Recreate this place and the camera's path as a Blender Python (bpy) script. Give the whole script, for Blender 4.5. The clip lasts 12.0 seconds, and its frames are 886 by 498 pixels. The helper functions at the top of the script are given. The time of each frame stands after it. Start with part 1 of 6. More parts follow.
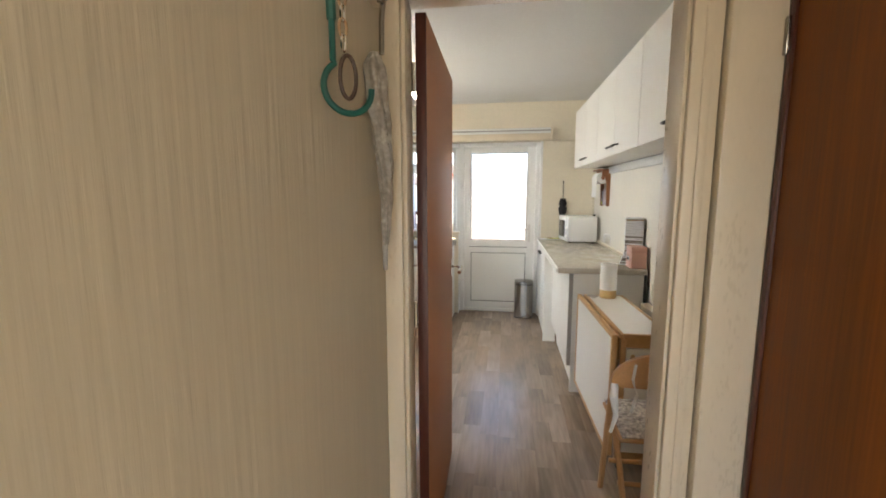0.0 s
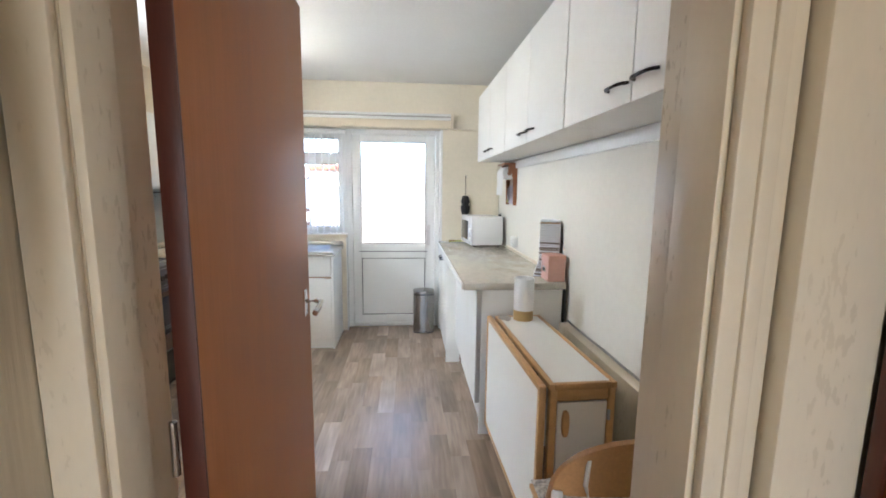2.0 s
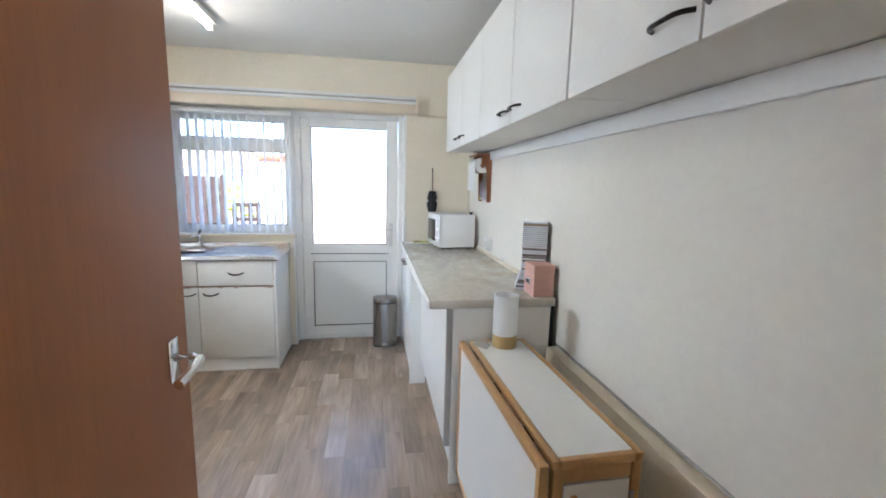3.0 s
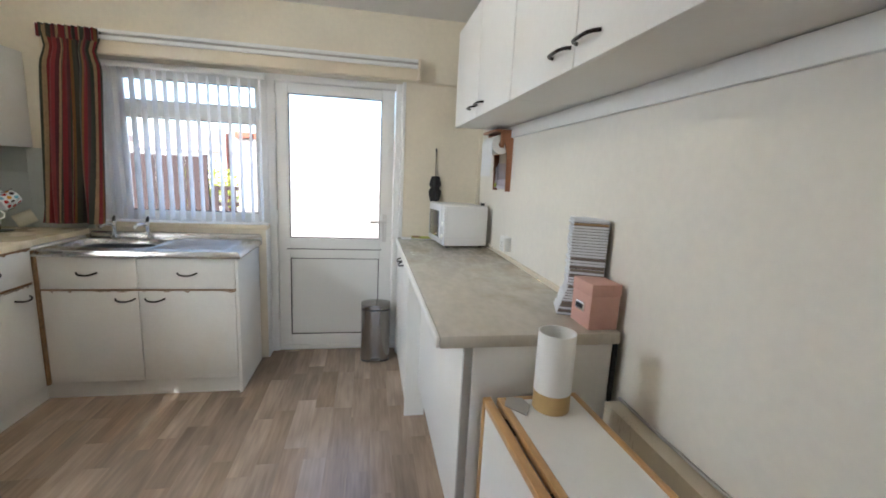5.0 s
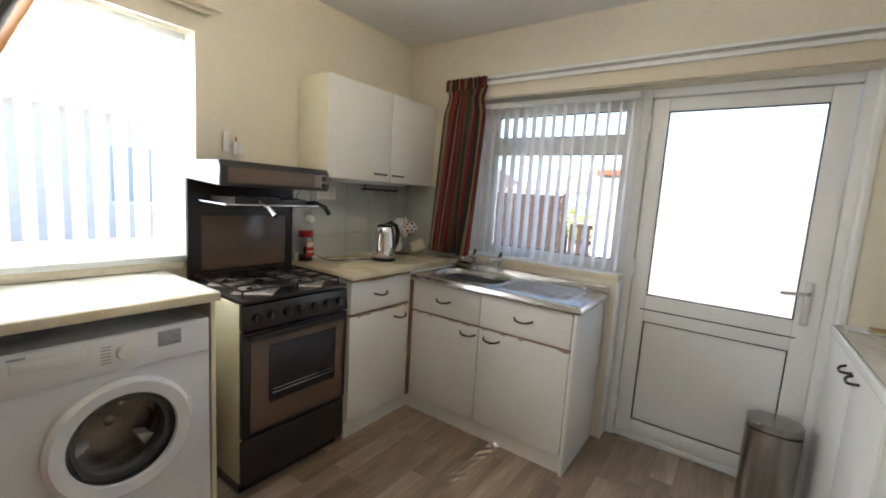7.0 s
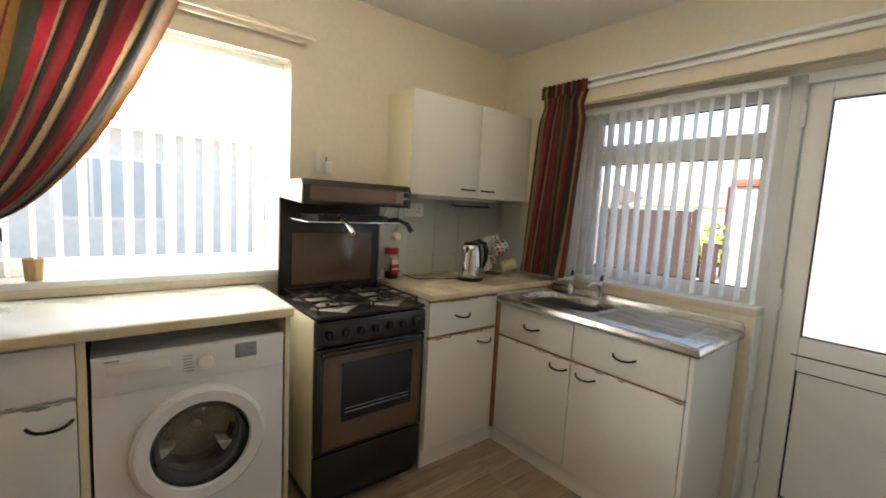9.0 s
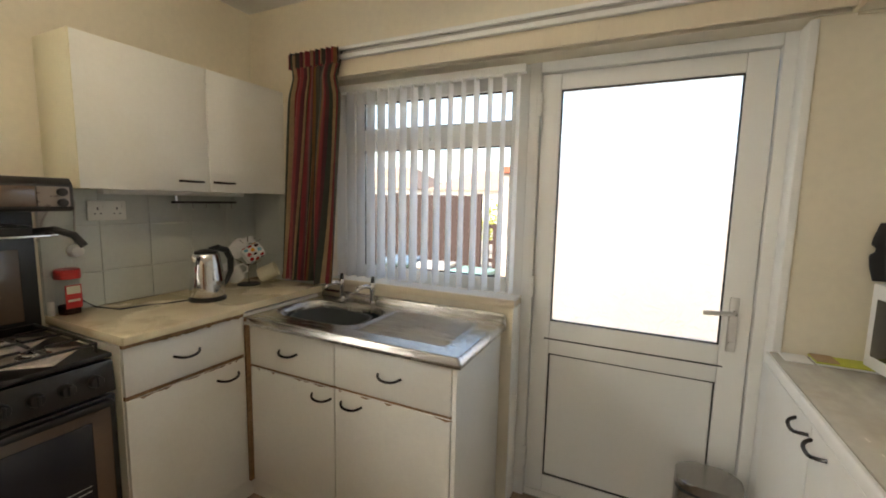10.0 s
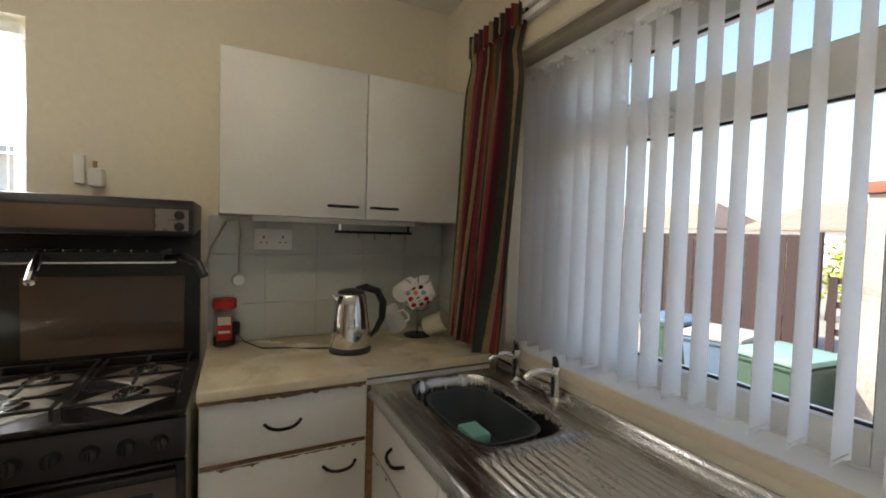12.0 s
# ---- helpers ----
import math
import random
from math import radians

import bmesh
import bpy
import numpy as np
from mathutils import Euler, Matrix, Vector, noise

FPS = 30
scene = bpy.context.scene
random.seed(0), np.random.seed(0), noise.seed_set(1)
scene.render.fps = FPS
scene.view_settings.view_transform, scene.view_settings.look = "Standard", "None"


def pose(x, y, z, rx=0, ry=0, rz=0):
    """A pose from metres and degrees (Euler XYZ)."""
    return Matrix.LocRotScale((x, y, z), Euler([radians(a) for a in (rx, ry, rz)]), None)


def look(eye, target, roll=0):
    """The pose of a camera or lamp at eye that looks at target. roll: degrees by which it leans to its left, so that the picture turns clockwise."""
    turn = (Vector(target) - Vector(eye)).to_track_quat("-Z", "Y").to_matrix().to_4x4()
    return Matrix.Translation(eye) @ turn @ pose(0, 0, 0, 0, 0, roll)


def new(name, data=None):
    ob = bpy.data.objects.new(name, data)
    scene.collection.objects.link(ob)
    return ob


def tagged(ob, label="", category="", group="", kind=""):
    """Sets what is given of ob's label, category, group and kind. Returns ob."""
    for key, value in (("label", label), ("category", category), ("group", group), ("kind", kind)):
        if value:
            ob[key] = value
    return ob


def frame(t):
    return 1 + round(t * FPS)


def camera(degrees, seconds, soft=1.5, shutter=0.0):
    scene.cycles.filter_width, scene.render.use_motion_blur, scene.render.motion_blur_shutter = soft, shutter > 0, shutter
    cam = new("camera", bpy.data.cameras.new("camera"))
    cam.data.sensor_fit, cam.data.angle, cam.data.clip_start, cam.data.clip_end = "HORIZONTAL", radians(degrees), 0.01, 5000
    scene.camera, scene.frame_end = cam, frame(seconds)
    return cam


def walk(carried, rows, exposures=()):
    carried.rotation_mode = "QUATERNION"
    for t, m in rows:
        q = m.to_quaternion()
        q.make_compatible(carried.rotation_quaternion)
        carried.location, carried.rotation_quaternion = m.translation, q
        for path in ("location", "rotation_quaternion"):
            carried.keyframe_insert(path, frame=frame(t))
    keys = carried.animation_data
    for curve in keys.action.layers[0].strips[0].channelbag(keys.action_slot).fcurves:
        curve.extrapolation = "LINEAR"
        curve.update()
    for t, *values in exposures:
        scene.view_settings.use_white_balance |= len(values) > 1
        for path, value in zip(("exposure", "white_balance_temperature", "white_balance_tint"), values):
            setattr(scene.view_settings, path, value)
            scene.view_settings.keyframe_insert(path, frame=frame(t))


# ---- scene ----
cam = camera(93.7, 12.0, soft=1.8)
PATH = [
    (0, (0.093, -0.13, 1.457), (-0.2, 1.83, 1.192), -0.1),
    (0.5, (0.166, -0.075, 1.458), (0.18, 1.904, 1.169), -0.1),
    (1, (0.167, 0.061, 1.443), (0.281, 2.034, 1.141), 0.5),
    (1.5, (0.148, 0.337, 1.452), (0.308, 2.309, 1.16), 0.6),
    (2, (0.159, 0.593, 1.452), (0.329, 2.566, 1.172), 0.7),
    (2.5, (0.204, 0.869, 1.46), (0.416, 2.839, 1.182), 1.1),
    (3, (0.225, 1.079, 1.442), (0.554, 3.029, 1.144), 1.4),
    (3.2, (0.223, 1.171, 1.435), (0.616, 3.107, 1.124), 1.6),
    (4.8, (0.259, 1.665, 1.414), (0.786, 3.559, 1.047), 2.7),
    (5, (0.257, 1.713, 1.408), (0.614, 3.65, 1.059), 2.8),
    (5.5, (0.227, 1.847, 1.409), (0.212, 3.821, 1.085), 3.2),
    (6, (0.17, 2.042, 1.411), (-0.15, 3.994, 1.114), 3.5),
    (6.5, (0.139, 2.203, 1.407), (-0.58, 4.05, 1.132), 3.5),
    (7, (0.092, 2.321, 1.392), (-1.063, 3.933, 1.138), 3.6),
    (7.5, (0.077, 2.389, 1.392), (-1.465, 3.64, 1.151), 3.8),
    (7.7, (0.053, 2.385, 1.399), (-1.592, 3.495, 1.154), 3.9),
    (9.3, (0.095, 2.657, 1.391), (-1.369, 4.009, 1.219), 1.9),
    (9.5, (0.089, 2.748, 1.408), (-1.204, 4.261, 1.214), 1.6),
    (10, (0.047, 3.036, 1.439), (-0.817, 4.824, 1.207), 1.2),
    (10.5, (0.03, 3.298, 1.426), (-0.706, 5.141, 1.184), 1.3),
    (11, (-0.026, 3.537, 1.435), (-1.0, 5.271, 1.225), 1.9),
    (11.5, (-0.138, 3.753, 1.413), (-1.494, 5.215, 1.252), 2.2),
    (12, (-0.224, 3.892, 1.408), (-2.01, 4.789, 1.335), 1.7),
]
walk(cam, [(t, look(eye, target, roll)) for t, eye, target, roll in PATH],
     exposures=[(0.0, 2.62, 6600, 10), (0.5, 2.98, 5950, 10), (1.0, 3.08, 5850, 10), (2.0, 2.94, 5750, 10), (3.0, 2.72, 5500, 10), (5.5, 2.32, 6050, 10), (7.0, 2.12, 6350, 10), (9.5, 1.97, 7300, 10), (10.5, 1.9, 7400, 10), (11.0, 1.5, 6850, 10), (11.5, 1.26, 6700, 10), (12.0, 1.6, 6800, 10)])

# ---- world and light ----
SUN = Vector((1.38, 1.70, -2.02)).normalized()
world = bpy.data.worlds.new("world")
scene.world = world
world.use_nodes = True
wn, wl = world.node_tree.nodes, world.node_tree.links
sky = wn.new("ShaderNodeTexSky")
sky.sky_type = "NISHITA"
sky.sun_disc = False
sky.sun_elevation = math.asin(-SUN.z)
sky.sun_rotation = math.atan2(-SUN.x, -SUN.y)
sky.dust_density = 1.5
wl.new(sky.outputs[0], wn["Background"].inputs[0])
wn["Background"].inputs[1].default_value = 0.15
sun = new("sun", bpy.data.lights.new("sun", "SUN"))
sun.data.energy, sun.data.angle, sun.data.color = 3.6, radians(0.5), (1.0, 0.95, 0.86)
sun.matrix_world = look((0, 0, 0), SUN)
# Fill lamp added behind the camera to brighten the hall; no known source.
hall_light = new("hall_fill_light", bpy.data.lights.new("hall_fill_light", "AREA"))
hall_light.data.shape, hall_light.data.size, hall_light.data.size_y = "RECTANGLE", 0.8, 0.5
hall_light.data.energy, hall_light.data.color = 0.46, (1.0, 0.87, 0.68)
hall_light.matrix_world = look((0.27, -1.62, 2.0), (0.1, 1.0, 1.95))

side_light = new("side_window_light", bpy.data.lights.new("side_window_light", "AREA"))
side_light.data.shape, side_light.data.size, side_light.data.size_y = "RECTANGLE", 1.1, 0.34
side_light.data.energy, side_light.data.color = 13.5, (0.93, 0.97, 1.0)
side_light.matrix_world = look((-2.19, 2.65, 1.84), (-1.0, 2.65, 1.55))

# ---- helpers ----
R = random.Random(7)
ORIGIN = {}


def thing(name, loc, label, category, group="", kind=""):
    ob = new(name)
    ob.empty_display_size = 0.1
    ob.location = loc
    ORIGIN[ob] = Vector(loc)
    return tagged(ob, label, category, group, kind)


def mesh_of(bm, name, material, smooth=True, angle=35):
    bmesh.ops.recalc_face_normals(bm, faces=bm.faces)
    me = bpy.data.meshes.new(name)
    bm.to_mesh(me)
    bm.free()
    me.materials.append(material)
    if smooth:
        me.shade_smooth()
        me.set_sharp_from_angle(angle=radians(angle))
    return me


def part(name, bm, material, parent, label="", angle=35):
    o = ORIGIN[parent]
    bmesh.ops.translate(bm, verts=bm.verts, vec=-o)
    ob = new(name, mesh_of(bm, name, material, angle=angle))
    ob.parent = parent
    ORIGIN[ob] = o
    return tagged(ob, label)


def solid(name, bm, material, label, category, group="", kind="", base=None, angle=35):
    """A thing that is one mesh; its origin at the base."""
    lo = [min(v.co[i] for v in bm.verts) for i in range(3)]
    hi = [max(v.co[i] for v in bm.verts) for i in range(3)]
    o = Vector(base) if base else Vector(((lo[0] + hi[0]) / 2, (lo[1] + hi[1]) / 2, lo[2]))
    bmesh.ops.translate(bm, verts=bm.verts, vec=-o)
    ob = new(name, mesh_of(bm, name, material, angle=angle))
    ob.location = o
    ORIGIN[ob] = o
    return tagged(ob, label, category, group, kind)


def structure(name, bm, material, label, category):
    return solid(name, bm, material, label, category, kind="structure", base=(0, 0, 0))


def B(x0, x1, y0, y1, z0, z1, bev=0.0, seg=2, bm=None):
    bm = bm or bmesh.new()
    r = bmesh.ops.create_cube(bm, size=1.0, matrix=Matrix.LocRotScale(((x0 + x1) / 2, (y0 + y1) / 2, (z0 + z1) / 2), None, (x1 - x0, y1 - y0, z1 - z0)))
    if bev:
        es = list({e for v in r["verts"] for e in v.link_edges})
        bmesh.ops.bevel(bm, geom=es, offset=bev, segments=seg, profile=0.5, affect="EDGES")
    return bm


def boxes(*specs, bev=0.0):
    bm = bmesh.new()
    for s in specs:
        B(*s, bev=bev, bm=bm)
    return bm


def C(p0, p1, r0, r1=None, seg=20, bm=None, bev=0.0):
    bm = bm or bmesh.new()
    p0, p1 = Vector(p0), Vector(p1)
    d = p1 - p0
    m = Matrix.Translation((p0 + p1) / 2) @ d.to_track_quat("Z", "Y").to_matrix().to_4x4()
    r = bmesh.ops.create_cone(bm, cap_ends=True, segments=seg, radius1=r0, radius2=r0 if r1 is None else r1, depth=d.length, matrix=m)
    if bev:
        es = [e for e in {e for v in r["verts"] for e in v.link_edges} if any(len(f.verts) > 4 for f in e.link_faces)]
        bmesh.ops.bevel(bm, geom=es, offset=bev, segments=2, profile=0.5, affect="EDGES")
    return bm


def tube(pts, r, seg=8, bm=None, taper=None):
    """A round bar swept along points."""
    bm = bm or bmesh.new()
    pts = [Vector(p) for p in pts]
    rings = []
    for i, p in enumerate(pts):
        d = (pts[min(i + 1, len(pts) - 1)] - pts[max(i - 1, 0)]).normalized()
        q = d.to_track_quat("Z", "Y")
        rr = r if taper is None else r * taper[i]
        rings.append([bm.verts.new(p + q @ Vector((rr * math.cos(a), rr * math.sin(a), 0))) for a in [2 * math.pi * k / seg for k in range(seg)]])
    for a, b in zip(rings, rings[1:]):
        best = min(range(seg), key=lambda s: (a[0].co - b[s].co).length)
        for k in range(seg):
            bm.faces.new((a[k], a[(k + 1) % seg], b[(k + 1 + best) % seg], b[(k + best) % seg]))
    bm.faces.new(rings[0])
    bm.faces.new(rings[-1])
    return bm


def lathe(profile, at=(0, 0, 0), seg=28, bm=None, caps=True):
    """Turns (radius, height) pairs round a vertical axis."""
    bm = bm or bmesh.new()
    at = Vector(at)
    rings = []
    for r, z in profile:
        rings.append([bm.verts.new(at + Vector((r * math.cos(2 * math.pi * k / seg), r * math.sin(2 * math.pi * k / seg), z))) for k in range(seg)])
    for a, b in zip(rings, rings[1:]):
        for k in range(seg):
            bm.faces.new((a[k], a[(k + 1) % seg], b[(k + 1) % seg], b[k]))
    ring = profile[0] == profile[-1] or not caps
    if profile[0][0] > 0.0005 and not ring:
        bm.faces.new(rings[0])
    if profile[-1][0] > 0.0005 and not ring:
        bm.faces.new(rings[-1])
    bmesh.ops.remove_doubles(bm, verts=bm.verts, dist=1e-5)
    return bm


def prism(pts, lift, bm=None, bev=0.0):
    """A flat outline of 3D points pushed along the vector lift."""
    bm = bm or bmesh.new()
    a = [bm.verts.new(p) for p in pts]
    b = [bm.verts.new(Vector(p) + Vector(lift)) for p in pts]
    n = len(pts)
    bm.faces.new(a)
    bm.faces.new(b)
    for i in range(n):
        bm.faces.new((a[i], a[(i + 1) % n], b[(i + 1) % n], b[i]))
    if bev:
        bmesh.ops.bevel(bm, geom=list({e for v in a + b for e in v.link_edges}), offset=bev, segments=2, profile=0.5, affect="EDGES")
    return bm


def sheet(fn, nu, nv, thick=0.0):
    """A surface from fn(u, v) with a UV map, thickened if asked."""
    bm = bmesh.new()
    uvl = bm.loops.layers.uv.new("UVMap")
    vs = [[bm.verts.new(fn(i / nu, j / nv)) for i in range(nu + 1)] for j in range(nv + 1)]
    for j in range(nv):
        for i in range(nu):
            f = bm.faces.new((vs[j][i], vs[j][i + 1], vs[j + 1][i + 1], vs[j + 1][i]))
            for l, (a, b) in zip(f.loops, ((i, j), (i + 1, j), (i + 1, j + 1), (i, j + 1))):
                l[uvl].uv = (a / nu, b / nv)
    if thick:
        bmesh.ops.recalc_face_normals(bm, faces=bm.faces)
        bmesh.ops.solidify(bm, geom=bm.faces, thickness=thick)
    return bm


def arc(c, r, a0, a1, n, ax="xz"):
    out = []
    for i in range(n + 1):
        a = radians(a0 + (a1 - a0) * i / n)
        u, v = r * math.cos(a), r * math.sin(a)
        d = {"xz": (u, 0, v), "yz": (0, u, v), "xy": (u, v, 0)}[ax]
        out.append(Vector(c) + Vector(d))
    return out


# ---- materials ----
def mat(name, color, rough=0.5, metal=0.0, vary=0.06, scale=6.0, fine=60.0, bump=0.15, bump_scale=120.0, dirt=None, dirt_amount=0.0, stretch=(1, 1, 1), coat=0.0, per_object=0.0, rough_vary=0.08, dirt_scale=3.0, translucent=0.0, fine_weight=1.0):
    m = bpy.data.materials.new(name)
    m.use_nodes = True
    nt = m.node_tree
    n, l = nt.nodes, nt.links
    p = n["Principled BSDF"]
    tc = n.new("ShaderNodeTexCoord")
    mp = n.new("ShaderNodeMapping")
    mp.inputs["Scale"].default_value = stretch
    if per_object:
        shift = n.new("ShaderNodeObjectInfo")
        mv = n.new("ShaderNodeVectorMath")
        mv.operation = "SCALE"
        mv.inputs[0].default_value = (37.0, 53.0, 11.0)
        l.new(shift.outputs["Random"], mv.inputs["Scale"])
        ad = n.new("ShaderNodeVectorMath")
        l.new(tc.outputs["Object"], ad.inputs[0])
        l.new(mv.outputs[0], ad.inputs[1])
        l.new(ad.outputs[0], mp.inputs[0])
    else:
        l.new(tc.outputs["Object"], mp.inputs[0])
    big = n.new("ShaderNodeTexNoise")
    big.inputs["Scale"].default_value, big.inputs["Detail"].default_value = scale, 4
    small = n.new("ShaderNodeTexNoise")
    small.inputs["Scale"].default_value, small.inputs["Detail"].default_value = fine, 3
    l.new(mp.outputs[0], big.inputs[0])
    l.new(mp.outputs[0], small.inputs[0])
    weigh = n.new("ShaderNodeMath")
    weigh.operation = "MULTIPLY_ADD"
    weigh.inputs[1].default_value, weigh.inputs[2].default_value = fine_weight, (1 - fine_weight) * 0.5
    l.new(small.outputs[0], weigh.inputs[0])
    add = n.new("ShaderNodeMath")
    add.operation = "ADD"
    l.new(big.outputs[0], add.inputs[0])
    l.new(weigh.outputs[0], add.inputs[1])
    last = add.outputs[0]
    if per_object:
        oi = n.new("ShaderNodeObjectInfo")
        ma = n.new("ShaderNodeMath")
        ma.operation = "MULTIPLY_ADD"
        ma.inputs[1].default_value = per_object
        l.new(oi.outputs["Random"], ma.inputs[0])
        l.new(last, ma.inputs[2])
        sub = n.new("ShaderNodeMath")
        sub.operation = "SUBTRACT"
        sub.inputs[1].default_value = per_object / 2
        l.new(ma.outputs[0], sub.inputs[0])
        last = sub.outputs[0]
    ramp = n.new("ShaderNodeMapRange")
    ramp.inputs["From Min"].default_value, ramp.inputs["From Max"].default_value = 0.6, 1.4
    ramp.inputs["To Min"].default_value, ramp.inputs["To Max"].default_value = 1 - vary, 1 + vary
    ramp.clamp = False
    l.new(last, ramp.inputs[0])
    mul = n.new("ShaderNodeMix")
    mul.data_type, mul.blend_type = "RGBA", "MULTIPLY"
    mul.inputs["Factor"].default_value = 1
    mul.inputs["A"].default_value = (*color, 1)
    l.new(ramp.outputs[0], mul.inputs["B"])
    col = mul.outputs["Result"]
    if dirt:
        dn = n.new("ShaderNodeTexNoise")
        dn.inputs["Scale"].default_value, dn.inputs["Detail"].default_value = dirt_scale, 8
        l.new(tc.outputs["Object"], dn.inputs[0])
        dr = n.new("ShaderNodeMapRange")
        dr.inputs["From Min"].default_value, dr.inputs["From Max"].default_value = 0.5, 0.75
        dr.inputs["To Max"].default_value = dirt_amount
        l.new(dn.outputs[0], dr.inputs[0])
        dm = n.new("ShaderNodeMix")
        dm.data_type = "RGBA"
        l.new(dr.outputs[0], dm.inputs["Factor"])
        l.new(col, dm.inputs["A"])
        dm.inputs["B"].default_value = (*dirt, 1)
        col = dm.outputs["Result"]
    l.new(col, p.inputs["Base Color"])
    rr = n.new("ShaderNodeMapRange")
    rr.inputs["From Min"].default_value, rr.inputs["From Max"].default_value = 0.6, 1.4
    rr.inputs["To Min"].default_value, rr.inputs["To Max"].default_value = max(0.02, rough - rough_vary), min(1, rough + rough_vary)
    l.new(add.outputs[0], rr.inputs[0])
    l.new(rr.outputs[0], p.inputs["Roughness"])
    p.inputs["Metallic"].default_value = metal
    p.inputs["Coat Weight"].default_value = coat
    if bump:
        bn = n.new("ShaderNodeTexNoise")
        bn.inputs["Scale"].default_value, bn.inputs["Detail"].default_value = bump_scale, 4
        l.new(mp.outputs[0], bn.inputs[0])
        bu = n.new("ShaderNodeBump")
        bu.inputs["Strength"].default_value, bu.inputs["Distance"].default_value = bump, 0.002
        l.new(bn.outputs[0], bu.inputs["Height"])
        l.new(bu.outputs[0], p.inputs["Normal"])
    if translucent:
        tr = n.new("ShaderNodeBsdfTranslucent")
        l.new(col, tr.inputs[0])
        mx = n.new("ShaderNodeMixShader")
        mx.inputs[0].default_value = translucent
        l.new(p.outputs[0], mx.inputs[1])
        l.new(tr.outputs[0], mx.inputs[2])
        l.new(mx.outputs[0], n["Material Output"].inputs[0])
    return m


def glass(name, tint=(1, 1, 1), pattern=False, ior=1.02):
    m = bpy.data.materials.new(name)
    m.use_nodes = True
    n, l = m.node_tree.nodes, m.node_tree.links
    p = n["Principled BSDF"]
    p.inputs["Base Color"].default_value = (*tint, 1)
    p.inputs["Transmission Weight"].default_value = 1
    p.inputs["Roughness"].default_value = 0.33 if pattern else 0.0
    p.inputs["IOR"].default_value = 1.35 if pattern else ior
    if pattern:
        tc = n.new("ShaderNodeTexCoord")
        w = n.new("ShaderNodeTexNoise")
        w.inputs["Scale"].default_value, w.inputs["Detail"].default_value, w.inputs["Distortion"].default_value = 13, 2.0, 3.2
        l.new(tc.outputs["Object"], w.inputs[0])
        bu = n.new("ShaderNodeBump")
        bu.inputs["Strength"].default_value, bu.inputs["Distance"].default_value = 0.9, 0.012
        l.new(w.outputs[0], bu.inputs["Height"])
        l.new(bu.outputs[0], p.inputs["Normal"])
    return m


def stripes(name, cols, repeat, rough=0.9):
    """Woven cloth with bands of several colours across its UV map."""
    m = bpy.data.materials.new(name)
    m.use_nodes = True
    n, l = m.node_tree.nodes, m.node_tree.links
    p = n["Principled BSDF"]
    uv = n.new("ShaderNodeUVMap")
    sx = n.new("ShaderNodeSeparateXYZ")
    l.new(uv.outputs[0], sx.inputs[0])
    nz = n.new("ShaderNodeTexNoise")
    nz.inputs["Scale"].default_value, nz.inputs["Detail"].default_value = 60, 3
    l.new(uv.outputs[0], nz.inputs[0])
    ma = n.new("ShaderNodeMath")
    ma.operation = "MULTIPLY"
    ma.inputs[1].default_value = repeat
    l.new(sx.outputs[0], ma.inputs[0])
    jit = n.new("ShaderNodeMath")
    jit.operation = "MULTIPLY_ADD"
    jit.inputs[1].default_value = 0.014
    l.new(nz.outputs[0], jit.inputs[0])
    l.new(ma.outputs[0], jit.inputs[2])
    fr = n.new("ShaderNodeMath")
    fr.operation = "FRACT"
    l.new(jit.outputs[0], fr.inputs[0])
    cr = n.new("ShaderNodeValToRGB")
    cr.color_ramp.interpolation = "CONSTANT"
    e = cr.color_ramp.elements
    while len(e) < len(cols):
        e.new(0.5)
    for i, (pos, c) in enumerate(cols):
        e[i].position, e[i].color = pos, (*c, 1)
    l.new(fr.outputs[0], cr.inputs[0])
    mix = n.new("ShaderNodeMix")
    mix.data_type, mix.blend_type = "RGBA", "MULTIPLY"
    mix.inputs["Factor"].default_value = 0.5
    l.new(cr.outputs[0], mix.inputs["A"])
    l.new(nz.outputs[0], mix.inputs["B"])
    l.new(mix.outputs["Result"], p.inputs["Base Color"])
    p.inputs["Roughness"].default_value = rough
    p.inputs["Sheen Weight"].default_value = 0.2
    tr = n.new("ShaderNodeBsdfTranslucent")
    l.new(mix.outputs["Result"], tr.inputs[0])
    mx = n.new("ShaderNodeMixShader")
    mx.inputs[0].default_value = 0.13
    l.new(p.outputs[0], mx.inputs[1])
    l.new(tr.outputs[0], mx.inputs[2])
    l.new(mx.outputs[0], n["Material Output"].inputs[0])
    return m


def emission(name, color, strength):
    m = bpy.data.materials.new(name)
    m.use_nodes = True
    p = m.node_tree.nodes["Principled BSDF"]
    p.inputs["Base Color"].default_value = (*color, 1)
    p.inputs["Emission Color"].default_value = (*color, 1)
    p.inputs["Emission Strength"].default_value = strength
    return m


WALL = mat("kitchen_wallpaper", (0.765, 0.70, 0.57), 0.75, vary=0.05, scale=1.2, fine=35, bump=0.15, bump_scale=45, dirt=(0.52, 0.44, 0.30), dirt_amount=0.22, dirt_scale=1.3)
WALLPALE = mat("pale_wallpaper", (0.79, 0.755, 0.67), 0.72, vary=0.04, scale=1.2, fine=35, bump=0.15, bump_scale=45, dirt=(0.60, 0.53, 0.41), dirt_amount=0.15, dirt_scale=1.3)
HALLPAPER = mat("hall_wallpaper", (0.61, 0.545, 0.42), 0.72, vary=0.06, scale=5, fine=18, bump=1.0, bump_scale=8, stretch=(7, 7, 0.35))
